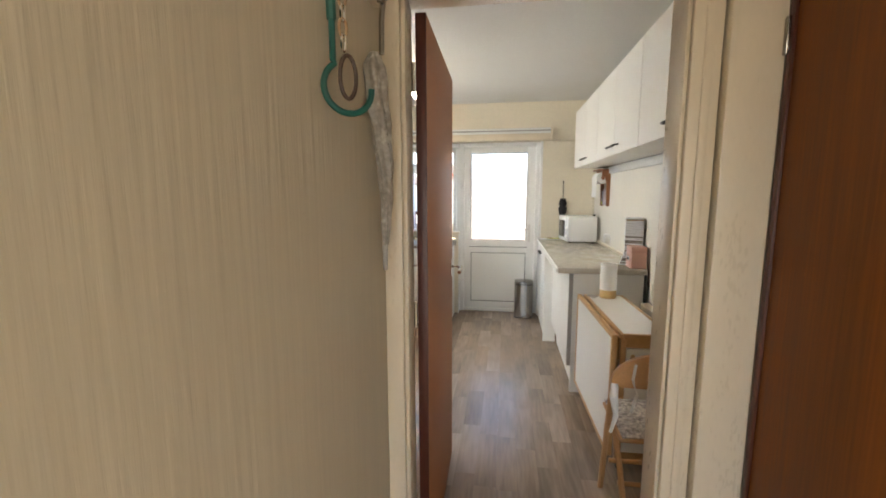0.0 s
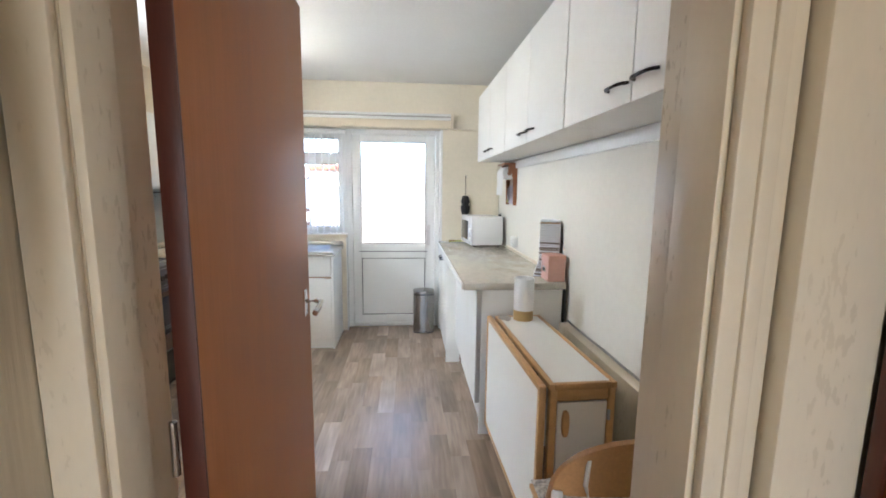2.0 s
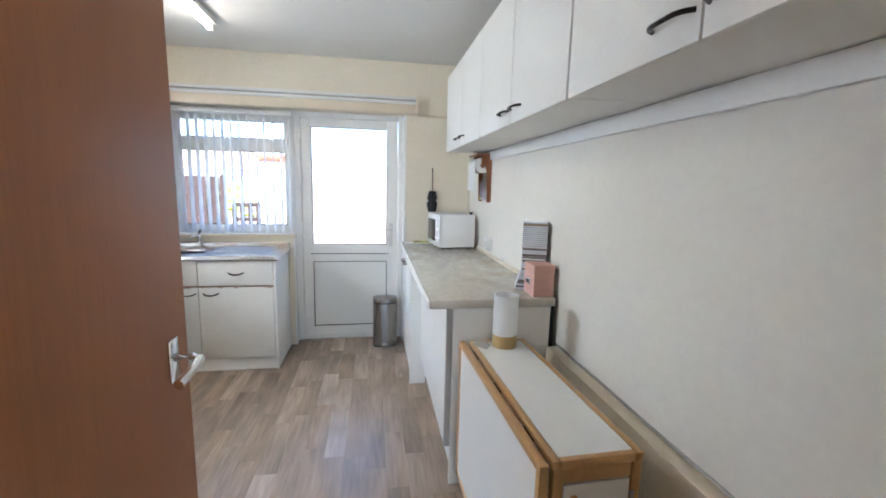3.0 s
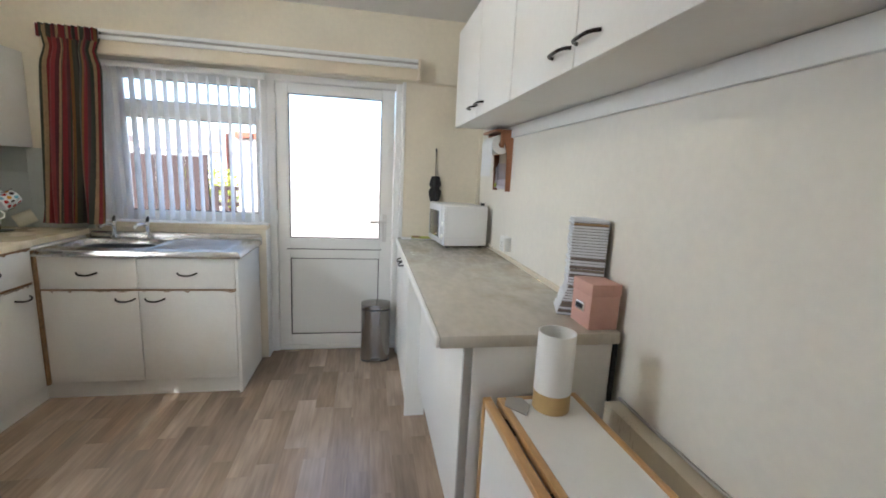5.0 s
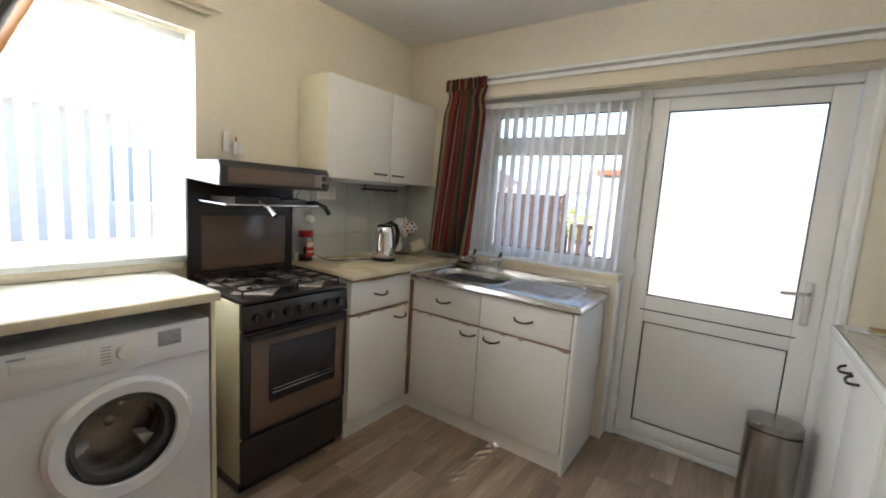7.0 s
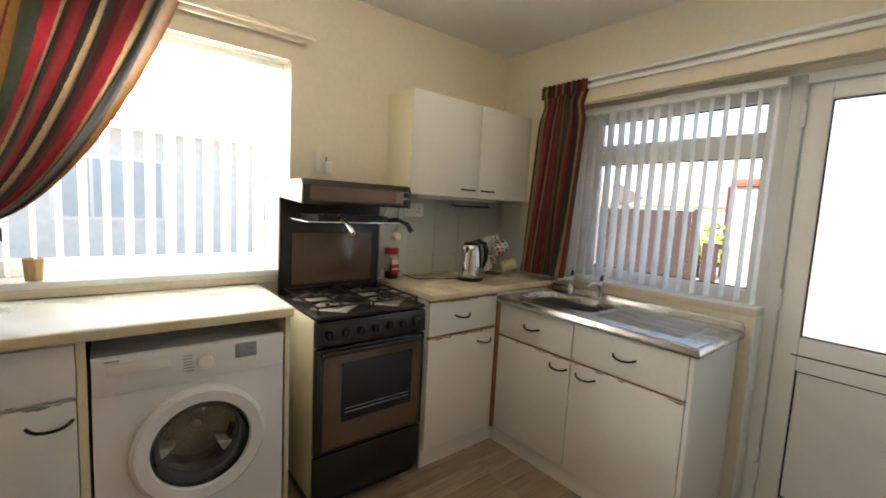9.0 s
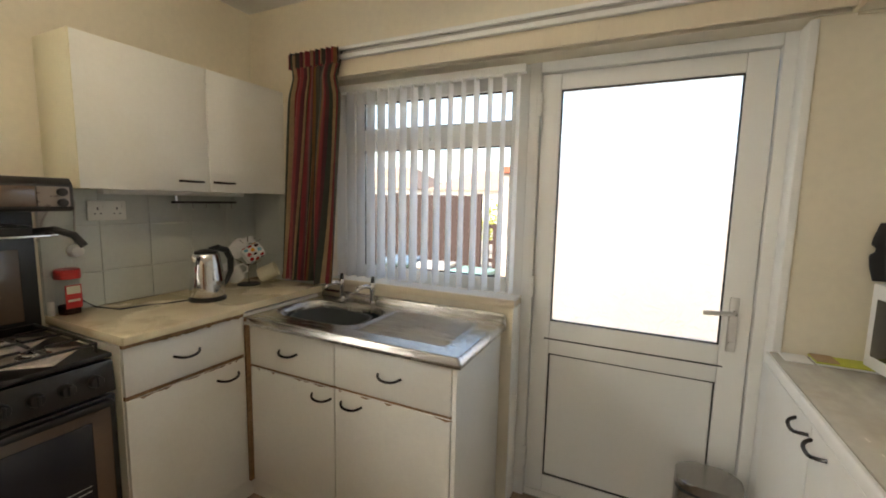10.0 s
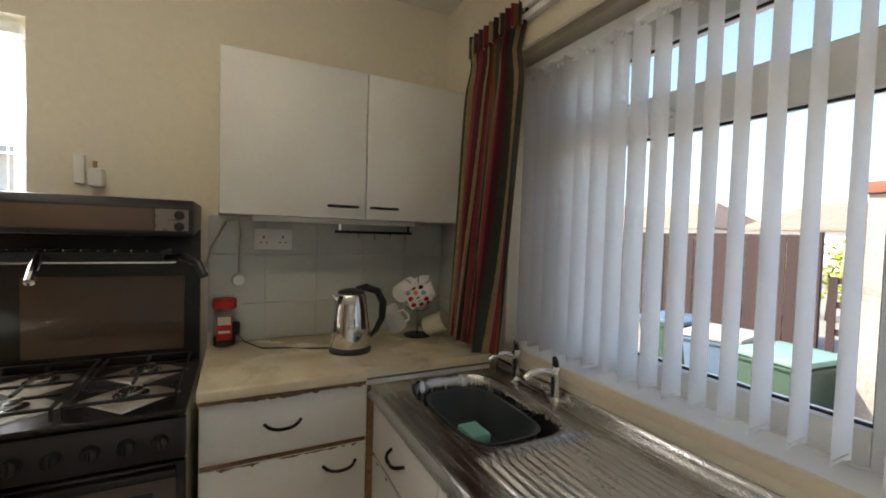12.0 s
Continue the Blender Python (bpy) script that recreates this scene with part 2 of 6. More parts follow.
PAINT = mat("cream_gloss_paint", (0.72, 0.63, 0.485), 0.32, vary=0.03, scale=3, bump=0.08, bump_scale=14, stretch=(2, 2, 0.6), dirt=(0.5, 0.38, 0.24), dirt_amount=0.05, dirt_scale=7)
CEIL = mat("ceiling_paint", (0.8, 0.79, 0.76), 0.85, vary=0.04, scale=1.0, bump=0.25, bump_scale=70, dirt=(0.55, 0.5, 0.4), dirt_amount=0.2, dirt_scale=1)


def plank_material():
    """Printed vinyl: a brown or grey tone for each strip, soft streaks along it."""
    m = bpy.data.materials.new("vinyl_plank")
    m.use_nodes = True
    n, l = m.node_tree.nodes, m.node_tree.links
    p = n["Principled BSDF"]
    tc, oi = n.new("ShaderNodeTexCoord"), n.new("ShaderNodeObjectInfo")
    tone = n.new("ShaderNodeValToRGB")
    e = tone.color_ramp.elements
    e[0].position, e[0].color = 0.0, (0.249, 0.183, 0.130, 1)
    e[1].position, e[1].color = 1.0, (0.400, 0.313, 0.238, 1)
    for pos, c in ((0.3, (0.319, 0.246, 0.183)), (0.55, (0.296, 0.216, 0.148)), (0.8, (0.348, 0.264, 0.193))):
        k = e.new(pos)
        k.color = (*c, 1)
    l.new(oi.outputs["Random"], tone.inputs[0])
    move = n.new("ShaderNodeVectorMath")
    move.operation = "SCALE"
    move.inputs[0].default_value = (7.0, 3.0, 5.0)
    l.new(oi.outputs["Random"], move.inputs["Scale"])
    at = n.new("ShaderNodeVectorMath")
    l.new(tc.outputs["Object"], at.inputs[0])
    l.new(move.outputs[0], at.inputs[1])
    col = tone.outputs[0]
    for scale, sx, sy, depth in ((1.0, 9.0, 2.2, 0.26), (1.0, 60.0, 5.0, 0.15)):
        mp = n.new("ShaderNodeMapping")
        mp.inputs["Scale"].default_value = (sx, sy, 1.0)
        l.new(at.outputs[0], mp.inputs[0])
        nz = n.new("ShaderNodeTexNoise")
        nz.inputs["Scale"].default_value, nz.inputs["Detail"].default_value = scale, 2
        l.new(mp.outputs[0], nz.inputs[0])
        mr = n.new("ShaderNodeMapRange")
        mr.inputs["From Min"].default_value, mr.inputs["From Max"].default_value = 0.25, 0.75
        mr.inputs["To Min"].default_value, mr.inputs["To Max"].default_value = 1 - depth, 1 + depth
        l.new(nz.outputs[0], mr.inputs[0])
        mul = n.new("ShaderNodeMix")
        mul.data_type, mul.blend_type = "RGBA", "MULTIPLY"
        mul.inputs["Factor"].default_value = 1
        l.new(col, mul.inputs["A"])
        l.new(mr.outputs[0], mul.inputs["B"])
        col = mul.outputs["Result"]
    l.new(col, p.inputs["Base Color"])
    p.inputs["Roughness"].default_value = 0.24
    return m


PLANK = plank_material()
CARPET = mat("hall_carpet", (0.3, 0.22, 0.15), 0.95, vary=0.15, bump=0.6, bump_scale=300)
UNIT = mat("white_melamine", (0.8, 0.79, 0.75), 0.42, vary=0.03, scale=2, bump=0.12, bump_scale=90, dirt=(0.6, 0.52, 0.38), dirt_amount=0.25, dirt_scale=2.2)
UNITC = mat("cream_side_panel", (0.76, 0.7, 0.5), 0.5, vary=0.04, scale=2)
# Worn chipboard, and also the brown that paints shade in the gaps.
WORN_AND_SHADE = mat("worn_chipboard_and_gap_shade", (0.27, 0.16, 0.08), 0.85, vary=0.3, scale=30, bump=0.5)
WORKTOP = mat("cream_laminate", (0.76, 0.67, 0.47), 0.27, vary=0.05, scale=3, fine=160, bump=0.03, dirt=(0.40, 0.22, 0.07), dirt_amount=0.6, dirt_scale=3.7, fine_weight=0.25)
COUNTER = mat("marbled_laminate", (0.57, 0.53, 0.45), 0.2, vary=0.12, scale=5, fine=16, bump=0.04, dirt=(0.42, 0.34, 0.23), dirt_amount=0.55, dirt_scale=6, stretch=(2.2, 1.0, 1))
BLACKH = mat("dark_bronze_handle", (0.03, 0.024, 0.02), 0.28, metal=0.6, bump=0)
DARK = mat("black_enamel", (0.014, 0.011, 0.010), 0.3, vary=0.15, bump=0, rough_vary=0.02)
BROWNG = mat("brown_glass_panel", (0.13, 0.085, 0.06), 0.14, vary=0.05, bump=0)
PLATE = mat("printed_control_plate", (0.24, 0.20, 0.18), 0.3, metal=0.3, vary=0.05, bump=0)
OVENW = mat("dark_oven_window", (0.02, 0.019, 0.026), 0.1, bump=0)
STEEL = mat("stainless_steel", (0.55, 0.54, 0.52), 0.24, metal=1, vary=0.05, fine=120, bump=0.06, stretch=(1, 12, 1), rough_vary=0.1, dirt=(0.3, 0.28, 0.24), dirt_amount=0.3, dirt_scale=8)
# Lighter than STEEL: the window's reflection is put into the plate's colour.
SPILL = mat("worn_glinting_spill_plate", (0.72, 0.66, 0.58), 0.38, metal=0.7, vary=0.2, scale=12, fine=40, bump=0.1, dirt=(0.2, 0.12, 0.07), dirt_amount=0.6, dirt_scale=14)
CHROME = mat("chrome", (0.8, 0.8, 0.8), 0.08, metal=1, vary=0.02, bump=0)
SATIN = mat("satin_metal", (0.66, 0.65, 0.63), 0.32, metal=0.9, vary=0.03, bump=0)
BRUSHED = mat("brushed_steel", (0.33, 0.31, 0.29), 0.24, metal=1, stretch=(14, 14, 1), bump=0.02, rough_vary=0.04)
UPVC = mat("white_upvc", (0.8, 0.8, 0.78), 0.3, vary=0.015, bump=0, rough_vary=0.03, dirt=(0.62, 0.57, 0.48), dirt_amount=0.08)
GASKET = mat("black_gasket", (0.02, 0.02, 0.02), 0.6, bump=0)
DOORWOOD = mat("stained_veneer_door", (0.40, 0.165, 0.066), 0.5, vary=0.10, scale=3, fine=24, bump=0.08, stretch=(9, 9, 0.35), rough_vary=0.05)
DOOREDGE = mat("dark_door_edge", (0.075, 0.018, 0.01), 0.4, vary=0.2, stretch=(5, 5, 0.5))
BROWNDOOR = mat("brown_hall_door", (0.235, 0.077, 0.016), 0.5, vary=0.28, scale=2, fine=16, bump=0.1, stretch=(9, 9, 0.3))
BROWNDOOR.node_tree.nodes["Principled BSDF"].inputs["Specular IOR Level"].default_value = 0.2
DOORWOOD.node_tree.nodes["Principled BSDF"].inputs["Specular IOR Level"].default_value = 0.22
PINE = mat("varnished_beech", (0.55, 0.32, 0.13), 0.35, vary=0.14, scale=6, fine=30, stretch=(6, 0.8, 6))
PLY = mat("chair_wood", (0.5, 0.27, 0.11), 0.4, vary=0.15, scale=5, stretch=(2, 2, 2))
WHITE = mat("white_enamel", (0.82, 0.82, 0.82), 0.25, vary=0.01, bump=0, rough_vary=0.02)
WHITEP = mat("white_plastic", (0.8, 0.79, 0.75), 0.4, vary=0.02, bump=0, rough_vary=0.03)
GREYP = mat("grey_display", (0.3, 0.32, 0.34), 0.3, bump=0)
BLIND = mat("white_blind_fabric", (0.92, 0.92, 0.92), 0.8, vary=0.02, bump=0.15, bump_scale=400, translucent=0.86)
TILE = mat("pale_grey_tile", (0.54, 0.565, 0.53), 0.16, vary=0.05, scale=3, bump=0, per_object=0.3, rough_vary=0.03)
GROUT = mat("grout", (0.52, 0.54, 0.505), 0.9, bump=0.3)
PINK = mat("pink_card", (0.66, 0.39, 0.32), 0.7, vary=0.05, bump=0.1)
PAPER = mat("white_paper", (0.78, 0.77, 0.75), 0.85, vary=0.05)
MAGS = mat("grey_brown_disc_spine", (0.24, 0.2, 0.17), 0.35, vary=0.2, per_object=0.8)
MAGD = mat("dark_disc_spine", (0.11, 0.10, 0.11), 0.3, vary=0.3, per_object=0.8)
PAGES = mat("white_case_tray", (0.84, 0.86, 0.9), 0.45, vary=0.04)
BURG = mat("burgundy_cloth", (0.09, 0.015, 0.03), 0.85, vary=0.15, bump=0.3)
BLACKC = mat("black_nylon", (0.012, 0.011, 0.012), 0.7, vary=0.3, bump=0.4, bump_scale=60)
CLEARP = mat("crinkled_silver_plastic", (0.36, 0.33, 0.29), 0.25, vary=0.4, scale=25, fine=70, bump=0.9, bump_scale=40)
GREENP = mat("dark_green_plastic", (0.01, 0.1, 0.08), 0.35, bump=0)
BASIN = mat("dark_grey_basin", (0.06, 0.07, 0.075), 0.4, bump=0.05)
SPONGE = mat("turquoise_sponge", (0.3, 0.68, 0.56), 0.9, bump=0.8)
RED = mat("red_plastic", (0.5, 0.02, 0.02), 0.35, bump=0)
COFFEE = mat("coffee_granules", (0.05, 0.02, 0.01), 0.8, bump=0.8)
CREAMCER = mat("cream_ceramic", (0.75, 0.7, 0.55), 0.2, bump=0)
DOTR = mat("dot_red", (0.5, 0.03, 0.03), 0.2, bump=0)
DOTB = mat("dot_blue", (0.2, 0.45, 0.55), 0.2, bump=0)
DOTY = mat("dot_orange", (0.75, 0.35, 0.05), 0.2, bump=0)
DOTK = mat("dot_dark", (0.05, 0.02, 0.02), 0.2, bump=0)
LILAC = mat("pale_lilac_board", (0.60, 0.555, 0.60), 0.5, bump=0)
REDWOOD = mat("red_brown_wood", (0.31, 0.125, 0.055), 0.4, vary=0.15, stretch=(6, 6, 1))
CABLE = mat("grey_cable", (0.4, 0.38, 0.35), 0.5, bump=0)
BLACKP = mat("black_plastic", (0.015, 0.015, 0.015), 0.35, bump=0)
GILT = mat("gilt_card_band", (0.5, 0.34, 0.14), 0.5, bump=0.1)
CLEAR = glass("clear_glass")
OBSC = glass("obscured_glass", (0.97, 0.98, 1.0), True)
SMOKED = glass("door_bowl_glass", (0.9, 0.9, 0.88), ior=1.12)
RUBBER = mat("grey_door_seal", (0.085, 0.085, 0.09), 0.5, vary=0.1, bump=0)
JAR = glass("jar_glass", (0.95, 0.97, 0.97))
CREAM, GOLD, GREEN, REDC, DKRED, BLK = (0.4, 0.27, 0.14), (0.22, 0.095, 0.02), (0.035, 0.042, 0.026), (0.23, 0.014, 0.02), (0.09, 0.008, 0.014), (0.022, 0.017, 0.014)
BANDS = [(0.0, GREEN), (0.09, REDC), (0.15, BLK), (0.19, CREAM), (0.25, GREEN), (0.36, DKRED), (0.40, REDC), (0.47, CREAM), (0.53, GREEN), (0.61, BLK), (0.65, GOLD), (0.72, DKRED), (0.75, GOLD), (0.82, GREEN), (0.90, REDC), (0.96, CREAM)]
CURTAIN = stripes("striped_curtain_cloth", BANDS, 1.7)
RUST, OLIVE = (0.27, 0.026, 0.03), (0.045, 0.045, 0.026)
BANDS2 = [(0.0, REDC), (0.14, DKRED), (0.22, GREEN), (0.31, CREAM), (0.36, REDC), (0.43, GOLD), (0.5, OLIVE), (0.58, BLK), (0.64, RUST), (0.76, DKRED), (0.82, CREAM), (0.87, GREEN), (0.95, GOLD)]
CURTAINS = stripes("striped_curtain_cloth_gathered", BANDS2, 2.6)
LIT = emission("lit_tube", (1.0, 0.87, 0.67), 8.0)
# Paler laminate: the sky's light on this top is put into the colour.
SKYLIT_TOP = mat("skylit_pale_laminate", (0.70, 0.71, 0.62), 0.28, vary=0.05, scale=3, fine=140, bump=0, dirt=(0.5, 0.42, 0.26), dirt_amount=0.2, dirt_scale=2.2, fine_weight=0.2)
DRUM = mat("washing_drum_steel", (0.30, 0.265, 0.23), 0.35, metal=0.9, vary=0.35, scale=14, fine=120, bump=0.5, bump_scale=60)
BRICK = mat("red_brick", (0.3, 0.1, 0.06), 0.85, vary=0.2, bump=0.5)
PEBBLE = mat("pebble_dash", (0.40, 0.35, 0.31), 0.95, vary=0.35, fine=45, bump=1.0, bump_scale=60)
FENCE = mat("brown_fence_board", (0.04, 0.022, 0.02), 0.8, vary=0.2, stretch=(4, 4, 0.5), per_object=0.5, bump=0.3)
LAWN = mat("garden_ground", (0.28, 0.255, 0.225), 0.95, vary=0.25, scale=2, bump=0.6, bump_scale=30)
HEDGE = mat("yellow_green_leaves", (0.3, 0.34, 0.03), 0.7, vary=0.3, scale=8, bump=0)
ROOF = mat("roof_tiles", (0.28, 0.2, 0.16), 0.85, vary=0.2, scale=2)
# Paler than ROOF: sunlit brightness behind the blind is put into the colour.
SUNLIT_ROOF = mat("sunlit_pale_roof", (0.46, 0.46, 0.45), 0.6, vary=0.15, scale=2)
RENDER = mat("house_render", (0.74, 0.72, 0.67), 0.9, vary=0.12, bump=0.4)
BINGREEN = mat("green_bin", (0.04, 0.075, 0.05), 0.45, bump=0)
BINBLUE = mat("blue_grey_bin", (0.09, 0.14, 0.2), 0.45, bump=0)
BINLID = mat("pale_lid", (0.19, 0.33, 0.28), 0.4, bump=0)
WINDARK = mat("far_window_glass", (0.42, 0.49, 0.53), 0.1, bump=0)
CUSH = mat("printed_cushion", (0.5, 0.45, 0.4), 0.9, vary=0.6, scale=45, fine=90, bump=0.4, dirt=(0.12, 0.1, 0.12), dirt_amount=0.8, dirt_scale=40)
LEATHER = mat("dark_leather_loop", (0.06, 0.035, 0.022), 0.5, bump=0.1)
KRAFT = mat("brown_card", (0.42, 0.28, 0.15), 0.8, bump=0.1)
LIME = mat("lime_card", (0.5, 0.52, 0.05), 0.6, bump=0.05)

# ---- structure ----
LX, RX, BY, BY2, FY, CZ = -2.09, 1.095, 4.82, 4.835, 1.23, 2.48
structure("floor", B(LX - 0.2, RX + 0.2, 1.10, 5.06, -0.199, -0.004), GROUT, "dark joints under the grey-brown vinyl plank floor", "floor")
structure("hall_floor", B(-0.5, 1.0, -1.8, 1.10, -0.199, 0.0), CARPET, "brown carpet in the narrow hall", "floor")
structure("ceiling", B(LX - 0.2, RX + 0.2, 1.10, 5.06, CZ, CZ + 0.12), CEIL, "white papered kitchen ceiling with faint stains", "ceiling")
structure("hall_ceiling", B(-0.5, 1.0, -1.8, 1.10, CZ, CZ + 0.12), CEIL, "white painted hall ceiling", "ceiling")
# left wall with its window opening
LW = (2.02, 3.27, 1.03, 2.08)
structure("wall_left", boxes((LX - 0.2, LX, 1.10, LW[0], 0, CZ), (LX - 0.2, LX, LW[1], 5.06, 0, CZ), (LX - 0.2, LX, LW[0], LW[1], 0, LW[2]), (LX - 0.2, LX, LW[0], LW[1], LW[3], CZ)), WALL, "cream papered kitchen wall with a window opening", "wall")
structure("wall_right", B(RX, RX + 0.2, 1.10, 5.06, 0, CZ), WALLPALE, "pale cream papered kitchen wall", "wall")
# back wall: inner lining left of the door, beam above, set-back strip beside the door
structure("wall_back", boxes((LX, -0.46, BY, 5.06, 0, 0.985), (LX, -1.52, BY, 5.06, 0.985, 2.05), (LX, 0.60, BY, 5.06, 2.05, CZ), (0.50, RX, BY2, 5.06, 0, 2.05), (0.60, RX, BY + 0.004, 5.06, 2.05, CZ)), WALL, "cream papered end wall around window and back door", "wall")
structure("wall_doorway", boxes((LX, -0.24, 1.10, FY, 0, CZ), (0.62, RX, 1.10, FY, 0, CZ), (-0.24, 0.62, 1.10, FY, 2.06, CZ)), WALL, "cream wall with the doorway between hall and kitchen", "wall")
structure("wall_hall_left", B(-0.5, -0.27, -1.8, 1.10, 0, CZ), HALLPAPER, "beige hall wallpaper with a vertical ribbed texture", "wall")
structure("wall_hall_right", boxes((0.78, 1.0, -1.8, 0.20, 0, CZ), (0.78, 1.0, 1.075, 1.10, 0, CZ), (0.78, 1.0, 0.20, 1.075, 2.06, CZ)), HALLPAPER, "beige papered hall wall with a door opening", "wall")
# Unseen end wall; its door-sized opening is added to light the hall.
structure("wall_hall_end", boxes((-0.5, -0.16, -1.8, -1.66, 0, CZ), (0.70, 1.0, -1.8, -1.66, 0, CZ), (-0.16, 0.70, -1.8, -1.66, 2.12, CZ)), HALLPAPER, "beige hall end wall out of view, with an opening added for light", "wall")
structure("wall_beyond_hall_door", B(1.0, 1.05, 0.0, 1.1, 0, CZ), HALLPAPER, "plain wall behind the closed hall door", "wall")

# doorway lining and architraves
dl = bmesh.new()
B(-0.24, -0.212, 1.0995, FY + 0.012, 0, 2.06, bev=0.003, bm=dl)
B(0.569, 0.62, 1.0995, FY + 0.030, 0, 2.06, bev=0.004, bm=dl)
B(-0.212, 0.569, 1.0995, FY + 0.012, 2.032, 2.06, bev=0.003, bm=dl)
structure("door_lining", dl, PAINT, "cream gloss painted door lining", "door frame")
ds = bmesh.new()
B(-0.212, -0.200, 1.10, 1.165, 0, 2.032, bev=0.002, bm=ds)
B(0.553, 0.569, 1.0995, 1.185, 0, 2.032, bev=0.002, bm=ds)
B(-0.200, 0.553, 1.10, 1.165, 2.018, 2.032, bev=0.002, bm=ds)
structure("trim_door_stop", ds, PAINT, "cream painted door stop bead", "door frame")
ar = bmesh.new()
B(0.561, 0.636, 1.080, 1.099, 0, 2.11, bev=0.006, bm=ar)
B(0.590, 0.612, 1.074, 1.082, 0, 2.11, bev=0.003, bm=ar)
B(-0.268, -0.2125, 1.084, 1.099, 0, 2.11, bev=0.004, bm=ar)
B(-0.2125, 0.561, 1.084, 1.099, 2.05, 2.11, bev=0.004, bm=ar)
B(-0.30, -0.228, FY, FY + 0.014, 0, 2.11, bev=0.004, bm=ar)
B(0.6205, 0.690, FY, FY + 0.014, 0, 2.11, bev=0.004, bm=ar)
B(-0.228, 0.6205, FY, FY + 0.014, 2.05, 2.11, bev=0.004, bm=ar)
structure("trim_architrave", ar, PAINT, "cream gloss moulded architrave", "trim")
sk = bmesh.new()
B(-0.27, -0.256, -1.6, 1.07, 0, 0.11, bev=0.004, bm=sk)
B(0.766, 0.78, -1.6, 0.14, 0, 0.11, bev=0.004, bm=sk)
structure("baseboard", sk, PAINT, "cream painted hall skirting board", "skirting")
# frame of the brown hall door
hf = bmesh.new()
B(0.640, 0.768, 1.056, 1.099, 0, 2.12, bev=0.005, bm=hf)
B(0.755, 0.78, 0.14, 0.205, 0, 2.12, bev=0.004, bm=hf)
B(0.755, 0.78, 0.205, 1.052, 2.055, 2.12, bev=0.004, bm=hf)
structure("door_frame_hall", hf, PAINT, "cream painted frame round the hall door", "door frame")
hd = thing("hall_door", (0.78, 0.62, 0.0), "closed brown veneered hall door with a dark edge", "door")
part("leaf", B(0.770, 0.81, 0.21, 1.030, 0.01, 2.05, bev=0.003), BROWNDOOR, hd)
part("edge_strip", B(0.764, 0.81, 1.030, 1.050, 0.01, 2.05, bev=0.002), DOOREDGE, hd, "dark strip along the door edge")
for z in (0.25, 1.79):
    part("hinge", boxes((0.757, 0.77, 1.040, 1.0555, z, z + 0.09), bev=0.003), BRUSHED, hd)

# kitchen door, standing open
kd = thing("kitchen_door", (-0.181, 1.233, 0.0), "open flush door of reddish-brown veneer, glossy", "door")
for nm, spec, m in (("leaf", (-0.017, 0.017, 0.006, 0.80, 0.008, 2.02), DOORWOOD), ("hinge_edge", (-0.0175, 0.0175, 0.0, 0.006, 0.008, 2.02), DOOREDGE)):
    o = ORIGIN[kd]
    bm = B(*spec, bev=0.0015)
    bmesh.ops.translate(bm, verts=bm.verts, vec=o)
    part(nm, bm, m, kd)
hb = bmesh.new()
for sx in (1, -1):
    B(-0.181 + sx * 0.017 + (0 if sx > 0 else -0.006), -0.181 + sx * 0.017 + (0.006 if sx > 0 else 0), 1.233 + 0.705, 1.233 + 0.745, 1.035, 1.125, bev=0.004, bm=hb)
part("backplate", hb, CHROME, kd, "chrome lever backplate")
for sx in (1, -1):
    x = -0.181 + sx * 0.023
    lv = tube([(x, 1.958, 1.085), (x + sx * 0.035, 1.958, 1.085), (x + sx * 0.05, 1.945, 1.085), (x + sx * 0.052, 1.90, 1.08), (x + sx * 0.048, 1.85, 1.075)], 0.009, 10)
    part("lever", lv, CHROME, kd, "chrome door lever")
for z in (0.22, 1.0, 1.78):
    part("hinge", C((-0.205, 1.228, z), (-0.205, 1.228, z + 0.09), 0.006, seg=10), BRUSHED, kd)
kd.rotation_euler = (0, 0, radians(1.2))

# ---- back door and window ----
bd = thing("back_door", (0.02, 4.96, 0.0), "white plastic back door with obscured glass and lower panel", "door", kind="structure")
fr = bmesh.new()
for s in ((-0.455, -0.405, 4.93, 5.02, 0, 2.05), (0.445, 0.50, 4.93, 5.02, 0, 2.05), (-0.405, 0.445, 4.93, 5.02, 2.005, 2.05), (-0.405, 0.445, 4.95, 5.02, 0, 0.035)):
    B(*s, bev=0.004, bm=fr)
part("door_frame", fr, UPVC, bd)
lf = bmesh.new()
for s in ((-0.40, -0.318, 0.04, 2.0), (0.345, 0.44, 0.04, 2.0)):
    B(s[0], s[1], 4.945, 5.01, s[2], s[3], bev=0.005, bm=lf)
for z0, z1 in ((1.93, 2.0), (0.737, 0.892), (0.04, 0.125)):
    B(-0.318, 0.345, 4.946, 5.009, z0, z1, bev=0.005, bm=lf)
leaf = part("leaf", lf, UPVC, bd)
part("panel", B(-0.318, 0.345, 4.962, 4.99, 0.125, 0.737), UPVC, bd)
gk = bmesh.new()
for x0, x1, z0, z1 in ((-0.318, 0.345, 0.892, 1.93), (-0.318, 0.345, 0.125, 0.737)):
    for s in ((x0, x1, z0, z0 + 0.006), (x0, x1, z1 - 0.006, z1), (x0, x0 + 0.006, z0 + 0.006, z1 - 0.006), (x1 - 0.006, x1, z0 + 0.006, z1 - 0.006)):
        B(s[0], s[1], 4.955, 4.963, s[2], s[3], bm=gk)
B(-0.34, 0.362, 4.9435, 4.947, 0.806, 0.812, bm=gk)
part("gasket", gk, GASKET, bd, "black glazing gasket")
